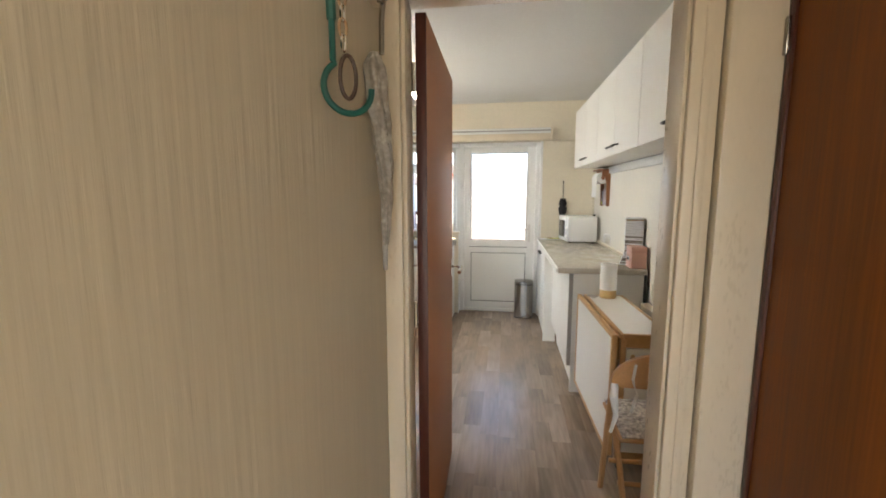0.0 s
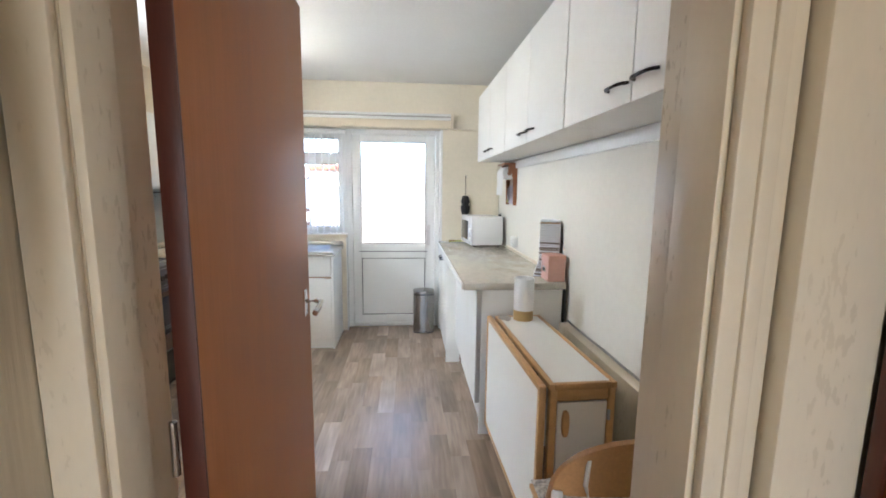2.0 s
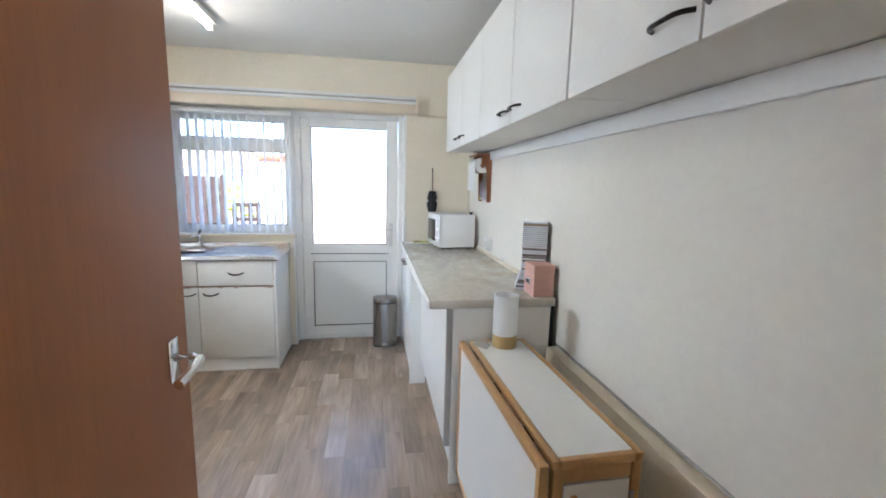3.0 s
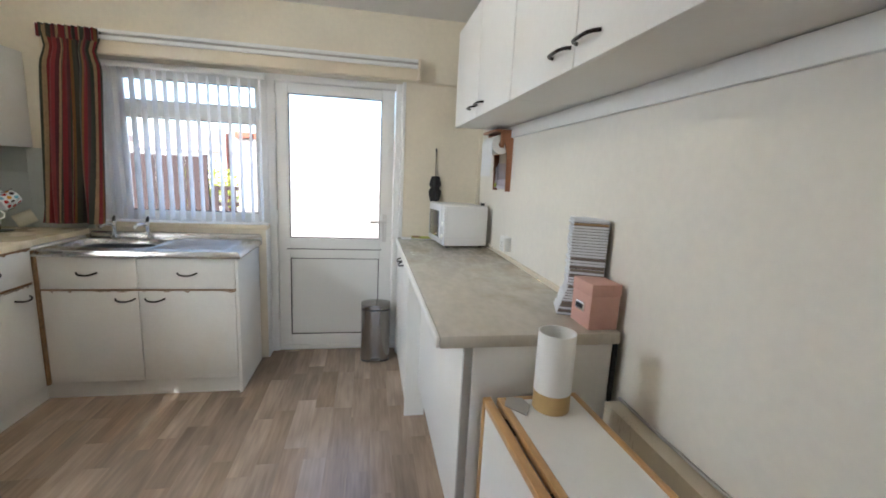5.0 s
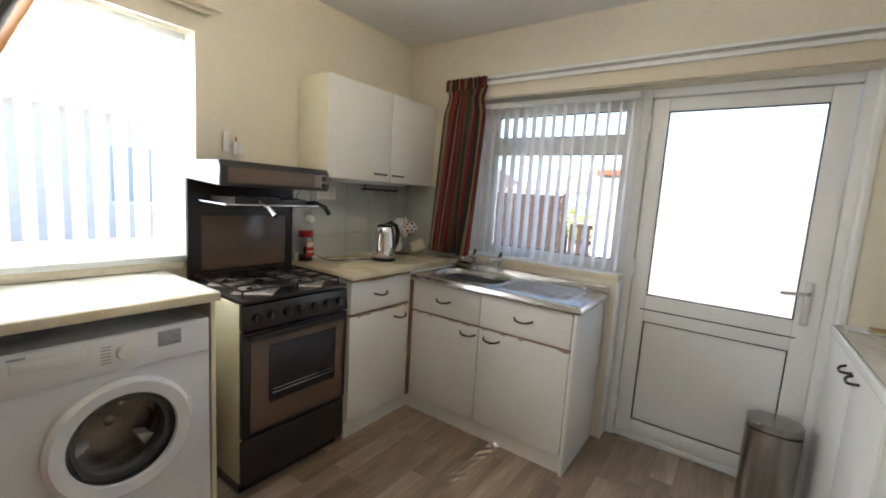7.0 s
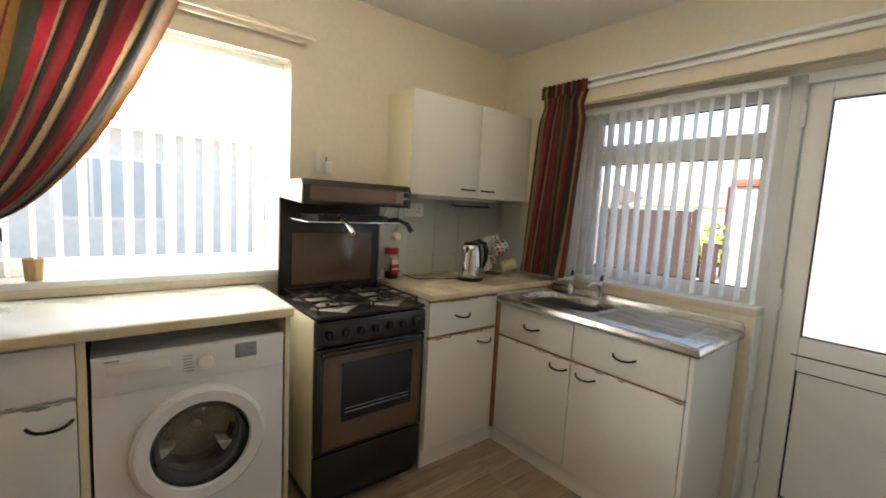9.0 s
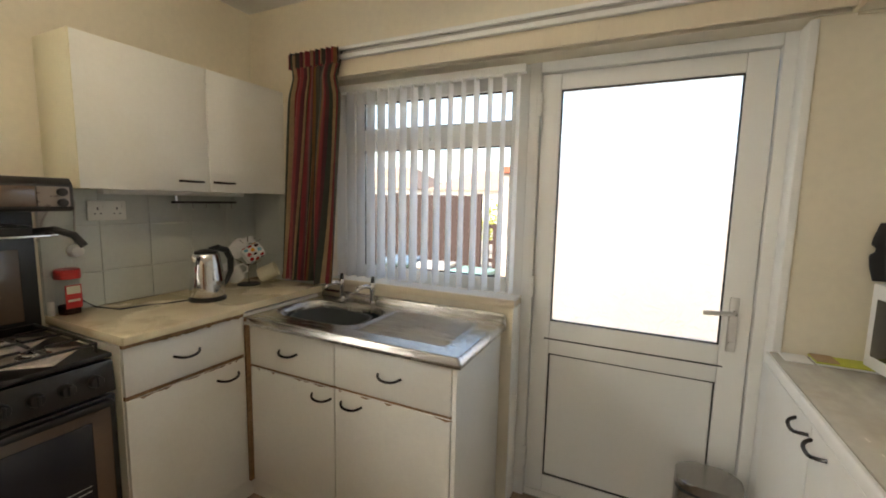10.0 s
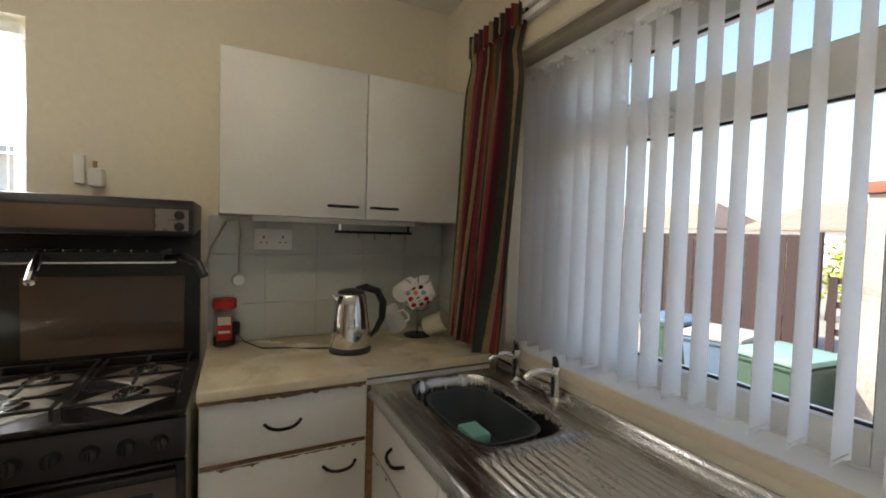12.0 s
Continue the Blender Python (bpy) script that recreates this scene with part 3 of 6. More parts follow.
pane = part("glass_pane", B(-0.315, 0.342, 4.974, 4.980, 0.895, 1.927), OBSC, bd, "obscured patterned glass pane")
pane.visible_shadow = False
dh = B(0.365, 0.397, 4.935, 4.946, 0.875, 1.09, bev=0.004)
C((0.381, 4.946, 0.905), (0.381, 4.928, 0.905), 0.012, seg=14, bm=dh)
handle = part("handle_plate", dh, SATIN, bd, "satin metal handle plate")
part("lever", tube([(0.381, 4.94, 1.035), (0.381, 4.905, 1.035), (0.365, 4.893, 1.035), (0.33, 4.89, 1.033), (0.275, 4.892, 1.03)], 0.009, 10), SATIN, handle)
for z in (0.16, 1.0, 1.82):
    h = B(-0.418, -0.396, 4.925, 4.946, z, z + 0.1, bev=0.004)
    part("hinge", h, UPVC, bd)

wd = thing("window_1", (-0.98, 4.96, 0.985), "white plastic kitchen window with a top light", "window", kind="structure")
wf = bmesh.new()
for s in ((-1.52, -1.375, 1.0, 2.05), (-0.535, -0.455, 1.0, 2.05)):
    B(s[0], s[1], 4.935, 5.0, s[2], s[3], bev=0.005, bm=wf)
for z0, z1 in ((1.0, 1.07), (1.70, 1.81), (1.95, 2.05)):
    B(-1.375, -0.535, 4.936, 4.999, z0, z1, bev=0.005, bm=wf)
part("window_frame", wf, UPVC, wd)
for z0, z1 in ((1.07, 1.70), (1.81, 1.95)):
    gk = bmesh.new()
    for s in ((-1.375, -0.535, z0, z0 + 0.006), (-1.375, -0.535, z1 - 0.006, z1), (-1.375, -1.369, z0, z1), (-0.541, -0.535, z0, z1)):
        B(s[0], s[1], 4.955, 4.962, s[2], s[3], bm=gk)
    part("gasket", gk, GASKET, wd)
    p = part("pane", B(-1.37, -0.54, 4.966, 4.970, z0, z1), CLEAR, wd)
    p.visible_shadow = False
ws = part("window_sill", B(-1.52, -0.46, BY + 0.002, 4.935, 0.985, 1.0, bev=0.003), UPVC, wd)
part("sill_nose", B(-1.52, -0.452, BY - 0.012, BY + 0.0015, 0.965, 1.0, bev=0.003), PAINT, ws, "cream painted sill edge")
part("window_handle", boxes((-0.97, -0.95, 4.915, 4.936, 1.735, 1.75), (-0.965, -0.955, 4.905, 4.92, 1.735, 1.80), bev=0.003), UPVC, wd)
structure("trim_corner_strip", boxes((-0.459, -0.452, BY - 0.004, 4.93, 0.0, 0.965), (0.485, 0.51, BY2 - 0.006, 4.93, 0, 2.045), bev=0.002), UPVC, "white corner trim beside the back door", "trim")

w2 = thing("window_2", (LX - 0.1, 2.6, 1.03), "white plastic side window flooded with daylight", "window", kind="structure")
wf = bmesh.new()
xa, xb = LX - 0.17, LX - 0.11
for s in ((LW[0], LW[0] + 0.07, LW[2], LW[3]), (LW[1] - 0.07, LW[1], LW[2], LW[3])):
    B(xa, xb, s[0], s[1], s[2], s[3], bev=0.005, bm=wf)
for z0, z1 in ((LW[2], LW[2] + 0.07), (1.72, 1.80), (LW[3] - 0.07, LW[3])):
    B(xa + 0.001, xb - 0.001, LW[0] + 0.07, LW[1] - 0.07, z0, z1, bev=0.005, bm=wf)
part("window_frame", wf, UPVC, w2)
for z0, z1 in ((LW[2] + 0.07, 1.72), (1.80, LW[3] - 0.07)):
    p = part("pane", B(LX - 0.142, LX - 0.138, LW[0] + 0.07, LW[1] - 0.07, z0, z1), CLEAR, w2)
    p.visible_shadow = False
part("window_sill", B(LX - 0.11, LX + 0.03, LW[0] - 0.1, LW[1] - 0.05, 1.005, 1.032, bev=0.004), UPVC, w2)
structure("trim_window_upstand", B(LX, LX + 0.025, 1.935, 3.195, 0.968, 1.005, bev=0.003), PAINT, "cream painted upstand under the side window", "trim")


def blind(name, loc, length, n, z0, z1, turn, spread, wdt, label):
    """Vertical blind: headrail, n slats hung at one angle, bottom chain. Built along local x."""
    b = thing(name, (0, 0, 0), label, "blind")
    part("headrail", B(0, length, -0.02, 0.02, z1, z1 + 0.035, bev=0.003), UPVC, b)
    step = length / n
    for i in range(n):
        a = radians(turn + R.uniform(-spread, spread))
        c = Vector(((i + 0.5) * step, 0, 0))
        top = R.uniform(-0.003, 0.003)

        def fn(u, v, a=a, c=c, top=top):
            s = (u - 0.5) * wdt
            bow = 0.004 * math.sin(math.pi * u)
            tw = a + radians(5) * (v - 0.5)
            return (c.x + s * math.cos(tw) - bow * math.sin(tw), s * math.sin(tw) + bow * math.cos(tw), z0 + (z1 - z0) * v + top * (1 - v))
        sl = part("slat", sheet(fn, 4, 6), BLIND, b)
        part("weight", C((c.x - 0.03 * math.cos(a), -0.03 * math.sin(a), z0 + 0.012), (c.x + 0.03 * math.cos(a), 0.03 * math.sin(a), z0 + 0.012), 0.0022, seg=6), BLIND, sl)
        part("carrier", B(c.x - 0.006, c.x + 0.006, -0.004, 0.004, z1 - 0.012, z1, bev=0.001), WHITEP, sl)
    part("chain", tube([(i * length / 40, 0.03 * math.sin(math.pi * i), z0 + 0.012 - 0.01 * abs(math.sin(math.pi * (i % 2) / 2))) for i in range(41)], 0.0012, 5), WHITEP, b)
    b.matrix_basis = loc
    return b


blind("vertical_blind", pose(-1.50, 4.87, 0), 1.045, 16, 1.015, 1.995, 92, 3, 0.076, "white fabric vertical blind, slats turned open, over sink")
blind("vertical_blind", pose(LX - 0.055, 2.05, 0, 0, 0, 90), 1.195, 16, 1.045, 2.03, 110, 3, 0.089, "white fabric vertical blind at the side window, sunlit")

solid("sill_pot", lathe([(0.0, 0.0), (0.026, 0.0), (0.03, 0.07), (0.033, 0.085), (0.029, 0.085), (0.026, 0.01), (0.0, 0.008)], (LX - 0.015, 2.312, 1.033), 20), GILT, "small brown pot on the side window sill", "pot")

# curtain rail box over back window and door
pm = thing("curtain_pelmet", (-0.55, 4.78, 2.10), "cream painted pelmet board with a double curtain track", "pelmet")
part("board", B(-1.705, 0.58, 4.768, 4.782, 2.05, 2.164, bev=0.003), PAINT, pm)
part("top_board", B(-1.705, 0.58, 4.768, BY, 2.166, 2.184, bev=0.003), PAINT, pm)
part("rail", B(-1.705, 0.58, 4.742, 4.767, 2.125, 2.148, bev=0.004), UPVC, pm)
part("rail", B(-1.705, 0.58, 4.742, 4.767, 2.164, 2.184, bev=0.004), UPVC, pm)
part("track_gap", B(-1.705, 0.58, 4.756, 4.766, 2.1485, 2.1635), CABLE, pm)
part("end_board", B(0.5805, 0.598, 4.738, BY, 2.05, 2.188, bev=0.003), PAINT, pm)
r2 = thing("curtain_rail", (LX + 0.05, 2.7, 2.18), "white curtain rail above the side window", "curtain rail")
part("track", boxes((LX + 0.045, LX + 0.065, 1.94, 3.37, 2.185, 2.21), (LX + 0.02, LX + 0.04, 1.94, 3.33, 2.165, 2.185), bev=0.003), PAINT, r2)
for y in (2.1, 2.75, 3.3):
    part("bracket", B(LX, LX + 0.045, y, y + 0.02, 2.185, 2.20), PAINT, r2)


def cur1(u, v):
    z = 0.995 + (2.165 - 0.995) * v
    # pinched under the heading tape, flaring to the hem
    nip = 0.03 * math.exp(-((v - 0.9) / 0.05) ** 2)
    x0, x1 = -1.752 + 0.07 * v + nip, -1.402 + 0.045 * v - nip
    x = x0 + (x1 - x0) * u
    f = math.sin(u * 30 + 2.2 * math.sin(4.5 * u) + 0.9 * math.sin(3 * v)) * (0.026 + 0.016 * math.sin(9 * u + 1)) + 0.018 * math.sin(u * 13 + 2.4 * v) + 0.005 * math.sin(u * 71 + 5 * v)
    pl = 0.6 + 0.4 * (1 - v)
    return (x + 0.01 * math.sin(u * 40 + 1.3), 4.755 - 0.045 * (1 - v) + f * pl - 0.02, z)


c1 = thing("curtain", (-1.68, 4.73, 0.985), "red, green and cream striped curtain drawn beside sink window", "curtain")
part("cloth", sheet(cur1, 150, 30), CURTAINS, c1)
part("heading_tape", sheet(lambda u, v: (-1.682 + 0.325 * u, 4.715 + 0.016 * math.sin(u * 60), 2.10 + 0.075 * v), 70, 3), CURTAINS, c1)


def cur2(u, v):
    # v: 1 at the rail, 0 at the hem; gathered at the tie
    z = 1.045 + (2.20 - 1.045) * v
    t = (z - 1.26) / (2.20 - 1.26)
    if t >= 0:
        left = 1.985 + 0.03 * t
        right = 2.21 + 0.58 * t ** 0.62
    else:
        left = 1.985 - 0.03 * t
        right = 2.21 + 0.10 * t
    rise = max(0.0, t)
    amp = 0.022 + 0.036 * rise
    # folds fan out from the tie, crowding towards the leading edge
    w = u + 0.09 * math.sin(5.5 * u + 1.0) + 0.05 * rise * math.sin(11 * u)
    fold = math.sin(w * 38 + 1.4 * math.sin(2.2 * v + 3 * u))
    fold = (abs(fold) ** 0.7) * (1 if fold > 0 else -1)
    y = left + (right - left) * u + 0.010 * math.cos(w * 38) * (0.4 + rise)
    x = LX + 0.115 + amp * fold + 0.018 * rise * math.sin(w * 17 + 0.8) + 0.004 * math.sin(w * 90 + 7 * v) + 0.03 * (1 - abs(t)) * math.sin(math.pi * u)
    x += 0.012 * math.sin(14 * v - 9 * u) * math.exp(-(rise / 0.22) ** 2)
    return (x, y, z)


c2 = thing("curtain", (LX + 0.08, 2.2, 1.045), "red, green, gold and cream striped curtain swept into a tie-back", "curtain")
part("cloth", sheet(cur2, 260, 60), CURTAIN, c2)


def tieband(u, v):
    y = 1.945 + 0.30 * u
    zc = 1.315 - 0.10 * u ** 0.8
    w = 0.035 + 0.075 * math.sin(math.pi * min(1, 0.15 + 0.8 * u))
    return (LX + 0.03 + 0.13 * math.sin(math.pi * min(1.0, u * 0.95 + 0.03)) ** 0.5, y, zc + (v - 0.5) * w)


part("tie_back", sheet(tieband, 20, 4, 0.004), BURG, c2, "burgundy cloth tie-back")


# ---- fitted units ----
def bow_handle(c, axis, out, w=0.105, m=None, parent=None, drop=0.012):
    """Bowed bar handle at c along axis, standing off towards out."""
    c, axis, out = Vector(c), Vector(axis), Vector(out)
    pts = []
    for i in range(11):
        s = i / 10 * 2 - 1
        pts.append(c + axis * (s * w / 2) + out * (0.026 * (1 - s ** 4) ** 0.9) + Vector((0, 0, -drop * (1 - s * s))))
    return part("handle", tube(pts, 0.0052, 8), m or BLACKH, parent, "dark bowed metal handle")


def worn_edge(parent, p0, p1, out, n=9, seed=1):
    """A chipped strip along an edge: small ragged plates of bare chipboard."""
    rr = random.Random(seed)
    p0, p1, out = Vector(p0), Vector(p1), Vector(out)
    bm = bmesh.new()
    for i in range(n):
        t = rr.random()
        ln = rr.uniform(0.015, 0.07)
        d = (p1 - p0).normalized()
        c = p0 + (p1 - p0) * t
        h = rr.uniform(0.003, 0.010)
        pts = []
        m = 5
        for k in range(m + 1):
            pts.append(c + d * (ln * (k / m - 0.5)) + Vector((0, 0, 0)))
        for k in range(m, -1, -1):
            pts.append(c + d * (ln * (k / m - 0.5)) + Vector((0, 0, -h * rr.uniform(0.3, 1) * (1 - abs(2 * k / m - 1) ** 3))) + Vector((0, 0, -0.0008)))
        prism(pts, out * 0.0012, bm)
    tagged(part("worn_edge", bm, WORN_AND_SHADE, parent, "bare chipboard where the facing has worn off"), kind="stuff")


def front(parent, ax, at, a0, a1, z0, z1, out, name="door", t=0.018):
    """A door or drawer front on the plane ax=at, spanning a0..a1 and z0..z1."""
    if ax == "y":
        bm = B(a0, a1, min(at, at + out * t), max(at, at + out * t), z0, z1, bev=0.0025)
    else:
        bm = B(min(at, at + out * t), max(at, at + out * t), a0, a1, z0, z1, bev=0.0025)
    return part(name, bm, UNIT, parent)


# sink unit
su = thing("sink_unit", (-1.05, 4.55, 0), "white sink base unit with worn edges, two drawers and doors", "kitchen cabinet")
part("carcass", B(-1.545, -0.522, 4.33, 4.80, 0.10, 0.69), UNIT, su)
part("front_rail", B(-1.545, -0.522, 4.33, 4.345, 0.69, 0.862), WORN_AND_SHADE, su)
part("side_panel", B(-0.522, -0.505, 4.312, 4.80, 0.0, 0.866, bev=0.001), UNIT, su)
part("plinth", B(-1.60, -0.524, 4.335, 4.36, 0, 0.098), UNIT, su)
for x0, x1, hx in ((-1.543, -1.055, -1.305), (-1.049, -0.527, -0.785)):
    d = front(su, "y", 4.33, x0, x1, 0.672, 0.868, -1, "drawer_front")
    bow_handle((hx, 4.311, 0.770), (1, 0, 0), (0, -1, 0), parent=d)
    worn_edge(d, (x0 + 0.02, 4.3115, 0.868), (x1 - 0.02, 4.3115, 0.868), (0, -1, 0), 11, seed=int(-x0 * 100))
for x0, x1, hx in ((-1.543, -1.055, -1.12), (-1.049, -0.527, -0.965)):
    d = front(su, "y", 4.33, x0, x1, 0.105, 0.660, -1)
    bow_handle((hx, 4.311, 0.615), (1, 0, 0), (0, -1, 0), parent=d)
    worn_edge(d, (x0 + 0.02, 4.3115, 0.660), (x1 - 0.02, 4.3115, 0.660), (0, -1, 0), 6, seed=int(-x0 * 77))

SX0, SX1, SY0, SY1, SZ = -1.565, -0.485, 4.292, 4.815, 0.900


def sinkz(x, y):
    bx, by = (x + 1.28) / 0.242, (y - 4.56) / 0.158
    q = (abs(bx) ** 4 + abs(by) ** 4) ** 0.25
    z = SZ
    if q < 1:
        z -= 0.165 * min(1.0, (1 - q) / 0.16) ** 0.6
    elif q < 1.08:
        z -= 0.003 * (1.08 - q) / 0.08
    if -1.015 < x < -0.575 and 4.385 < y < 4.735:
        e = min((x + 1.015) / 0.03, (-0.575 - x) / 0.03, 1)
        z += e * (-0.005 + 0.0045 * math.sin(2 * math.pi * y / 0.0235))
    edge = min(x - SX0, SX1 - x, y - SY0)
    if edge < 0.012:
        z -= 0.028 * (1 - edge / 0.012)
    if y > 4.806:
        z += 0.035 * min(1, (y - 4.806) / 0.005)
    return z


sk2 = thing("kitchen_sink", (-1.02, 4.55, 0.872), "stainless steel sink top with bowl and ribbed drainer", "sink")
nx, ny = 118, 168
part("sink_top", sheet(lambda u, v: (SX0 + (SX1 - SX0) * u, SY0 + (SY1 - SY0) * v, sinkz(SX0 + (SX1 - SX0) * u, SY0 + (SY1 - SY0) * v)), nx, ny), STEEL, sk2, angle=80)
part("skirt", boxes((SX0, SX1, SY0, SY0 + 0.004, 0.862, 0.875), (SX1 - 0.004, SX1, SY0 + 0.004, SY1, 0.862, 0.875), bev=0.0015), STEEL, sk2)
part("plug_hole", C((-1.275, 4.565, 0.736), (-1.275, 4.565, 0.741), 0.03), CHROME, sk2)


def rounded_basin(cx, cy, a, b, z0, z1):
    """A rounded-rectangle basin with a lip, inner wall and flat floor."""
    prof = [(0.84, z0), (0.93, (z0 + z1) / 2), (1.0, z1), (1.03, z1 + 0.002), (0.975, z1), (0.90, (z0 + z1) / 2), (0.82, z0 + 0.006), (0.4, z0 + 0.005), (0.02, z0 + 0.005)]

    def fn(u, v):
        an = 2 * math.pi * u
        c, s = math.cos(an), math.sin(an)
        k = (abs(c) ** 4 + abs(s) ** 4) ** -0.25
        sc, z = prof[round(v * (len(prof) - 1))]
        return (cx + a * k * c * sc, cy + b * k * s * sc, z)
    return sheet(fn, 48, len(prof) - 1)


solid("washing_up_bowl", rounded_basin(-1.28, 4.56, 0.188, 0.118, 0.743, 0.872), BASIN, "dark grey plastic washing-up bowl inside the sink", "bowl")
solid("sponge", B(-1.41, -1.31, 4.56, 4.63, 0.7485, 0.778, bev=0.006), SPONGE, "turquoise sponge lying in the washing-up bowl", "sponge")
for x in (-1.40, -1.20):
    tp = thing("tap", (x, 4.785, SZ), "chrome pillar tap with black-tipped lever on sink", "tap", "sink taps")
    part("body", lathe([(0.024, 0), (0.024, 0.006), (0.015, 0.014), (0.013, 0.05), (0.016, 0.075), (0.016, 0.10), (0.012, 0.108), (0.0, 0.11)], (x, 4.785, SZ), 18), CHROME, tp)
    part("spout", tube([(x, 4.785, SZ + 0.082), (x - 0.02, 4.75, SZ + 0.092), (x - 0.035, 4.715, SZ + 0.088), (x - 0.04, 4.70, SZ + 0.070)], 0.011, 12), CHROME, tp)
    part("lever", tube([(x, 4.785, SZ + 0.105), (x + 0.004, 4.78, SZ + 0.122), (x + 0.016, 4.765, SZ + 0.14)], 0.009, 10, taper=[1.2, 1.1, 0.8]), BLACKP, tp, "dark lever top")

# Dark brown strip paints the shade in the gap below the drawers.
part("gap_shade_strip", B(-1.543, -0.527, 4.318, 4.331, 0.6605, 0.6715), WORN_AND_SHADE, su, "dark brown strip painting the shade between drawers and doors")
# corner unit and worktop left of the sink
cu = thing("corner_unit", (-1.82, 4.05, 0), "white corner base unit with chipped drawer edges", "kitchen cabinet")
part("carcass", B(LX + 0.01, -1.575, 3.805, 4.79, 0.10, 0.905), UNIT, cu)
part("plinth", B(-1.60, -1.58, 3.805, 4.334, 0, 0.098), UNIT, cu)
d = front(cu, "x", -1.575, 3.808, 4.292, 0.722, 0.900, 1, "drawer_front")
bow_handle((-1.556, 4.03, 0.818), (0, 1, 0), (1, 0, 0), parent=d)
worn_edge(d, (-1.5565, 3.83, 0.900), (-1.5565, 4.27, 0.900), (1, 0, 0), 12, seed=3)
worn_edge(d, (-1.5565, 3.83, 0.7235), (-1.5565, 4.27, 0.7235), (1, 0, 0), 7, seed=5)
d = front(cu, "x", -1.575, 3.808, 4.292, 0.105, 0.706, 1)
bow_handle((-1.556, 4.205, 0.650), (0, 1, 0), (1, 0, 0), parent=d)
worn_edge(d, (-1.5565, 3.83, 0.706), (-1.5565, 4.27, 0.706), (1, 0, 0), 14, seed=9)
# Same painted shade, in the gap under the corner drawer.
part("gap_shade_strip", B(-1.576, -1.563, 3.808, 4.292, 0.7065, 0.7215), WORN_AND_SHADE, cu, "dark brown strip painting the shade under the drawer")
part("filler", B(-1.5575, -1.5445, 4.2935, 4.3295, 0.10, 0.895), WORN_AND_SHADE, cu, "dark brown strip set in the corner gap")
wt = thing("worktop", (-1.82, 4.3, 0.91), "cream laminate worktop, stained brown near the kettle", "worktop")
tb = B(LX + 0.002, -1.545, 3.80, 4.285, 0.914, 0.948, bev=0.004)
B(LX + 0.002, -1.568, 4.285, BY - 0.002, 0.9145, 0.948, bm=tb)
part("top", tb, WORKTOP, wt)
part("front_edge", B(-1.5455, -1.535, 3.80, 4.288, 0.916, 0.9475, bev=0.005, seg=3), WORKTOP, wt)
part("under_strip", B(-1.565, -1.548, 3.803, 4.286, 0.902, 0.9135), WORN_AND_SHADE, wt, "bare stained strip under the edge")

# left run: base unit, washing machine bay
lu = thing("base_unit", (-1.82, 2.2, 0), "white base unit with one drawer and door", "kitchen cabinet")
part("carcass", B(LX + 0.01, -1.575, 1.95, 2.478, 0.10, 0.925), UNIT, lu)
part("plinth", B(-1.62, -1.60, 1.95, 2.478, 0, 0.098), UNIT, lu)
d = front(lu, "x", -1.575, 1.955, 2.452, 0.752, 0.915, 1, "drawer_front")
bow_handle((-1.556, 2.205, 0.850), (0, 1, 0), (1, 0, 0), parent=d)
worn_edge(d, (-1.5565, 2.0, 0.7535), (-1.5565, 2.44, 0.7535), (1, 0, 0), 8, seed=12)
d = front(lu, "x", -1.575, 1.955, 2.452, 0.105, 0.738, 1)
bow_handle((-1.556, 2.39, 0.680), (0, 1, 0), (1, 0, 0), parent=d)
worn_edge(d, (-1.5565, 2.0, 0.738), (-1.5565, 2.44, 0.738), (1, 0, 0), 8, seed=13)
part("end_panel", B(LX + 0.01, -1.556, 2.455, 2.478, 0.0, 0.922), UNITC, lu)
solid("end_panel", B(LX + 0.01, -1.560, 3.086, 3.104, 0.0, 0.925, bev=0.001), UNITC, "cream panel between washing machine and cooker", "panel")
w3 = thing("worktop", (-1.81, 2.52, 0.927), "laminate worktop over the washing machine, skylight painted into its pale top", "worktop")
part("top", B(LX + 0.002, -1.540, 1.935, 3.112, 0.927, 0.966, bev=0.004), SKYLIT_TOP, w3)
part("front_edge", B(-1.5405, -1.528, 1.936, 3.111, 0.929, 0.9655, bev=0.006, seg=3), WORKTOP, w3)

wm = thing("washing_machine", (-1.83, 2.78, 0), "white front-loading washing machine with round glass door", "washing machine")
part("body", B(LX + 0.03, -1.70, 2.487, 3.078, 0.012, 0.862, bev=0.008), WHITE, wm)


def holed_front(x0, x1, y0, y1, z0, z1, cy, cz, r):
    """A front panel with a round hole through it."""
    bm = bmesh.new()
    angs = [2 * math.pi * i / 56 for i in range(56)]
    angs += [math.atan2(z - cz, y - cy) % (2 * math.pi) for y in (y0, y1) for z in (z0, z1)]
    rows = []
    for a in sorted(angs):
        c, s = math.cos(a), math.sin(a)
        k = min((y1 - cy) / c if c > 1e-6 else (y0 - cy) / c if c < -1e-6 else 9, (z1 - cz) / s if s > 1e-6 else (z0 - cz) / s if s < -1e-6 else 9)
        o, i = (cy + k * c, cz + k * s), (cy + r * c, cz + r * s)
        rows.append([bm.verts.new(p) for p in ((x0, *o), (x1, *o), (x1, *i), (x0, *i))])
    for i, a in enumerate(rows):
        b = rows[(i + 1) % len(rows)]
        for j in range(4):
            bm.faces.new((a[j], a[(j + 1) % 4], b[(j + 1) % 4], b[j]))
    return bm


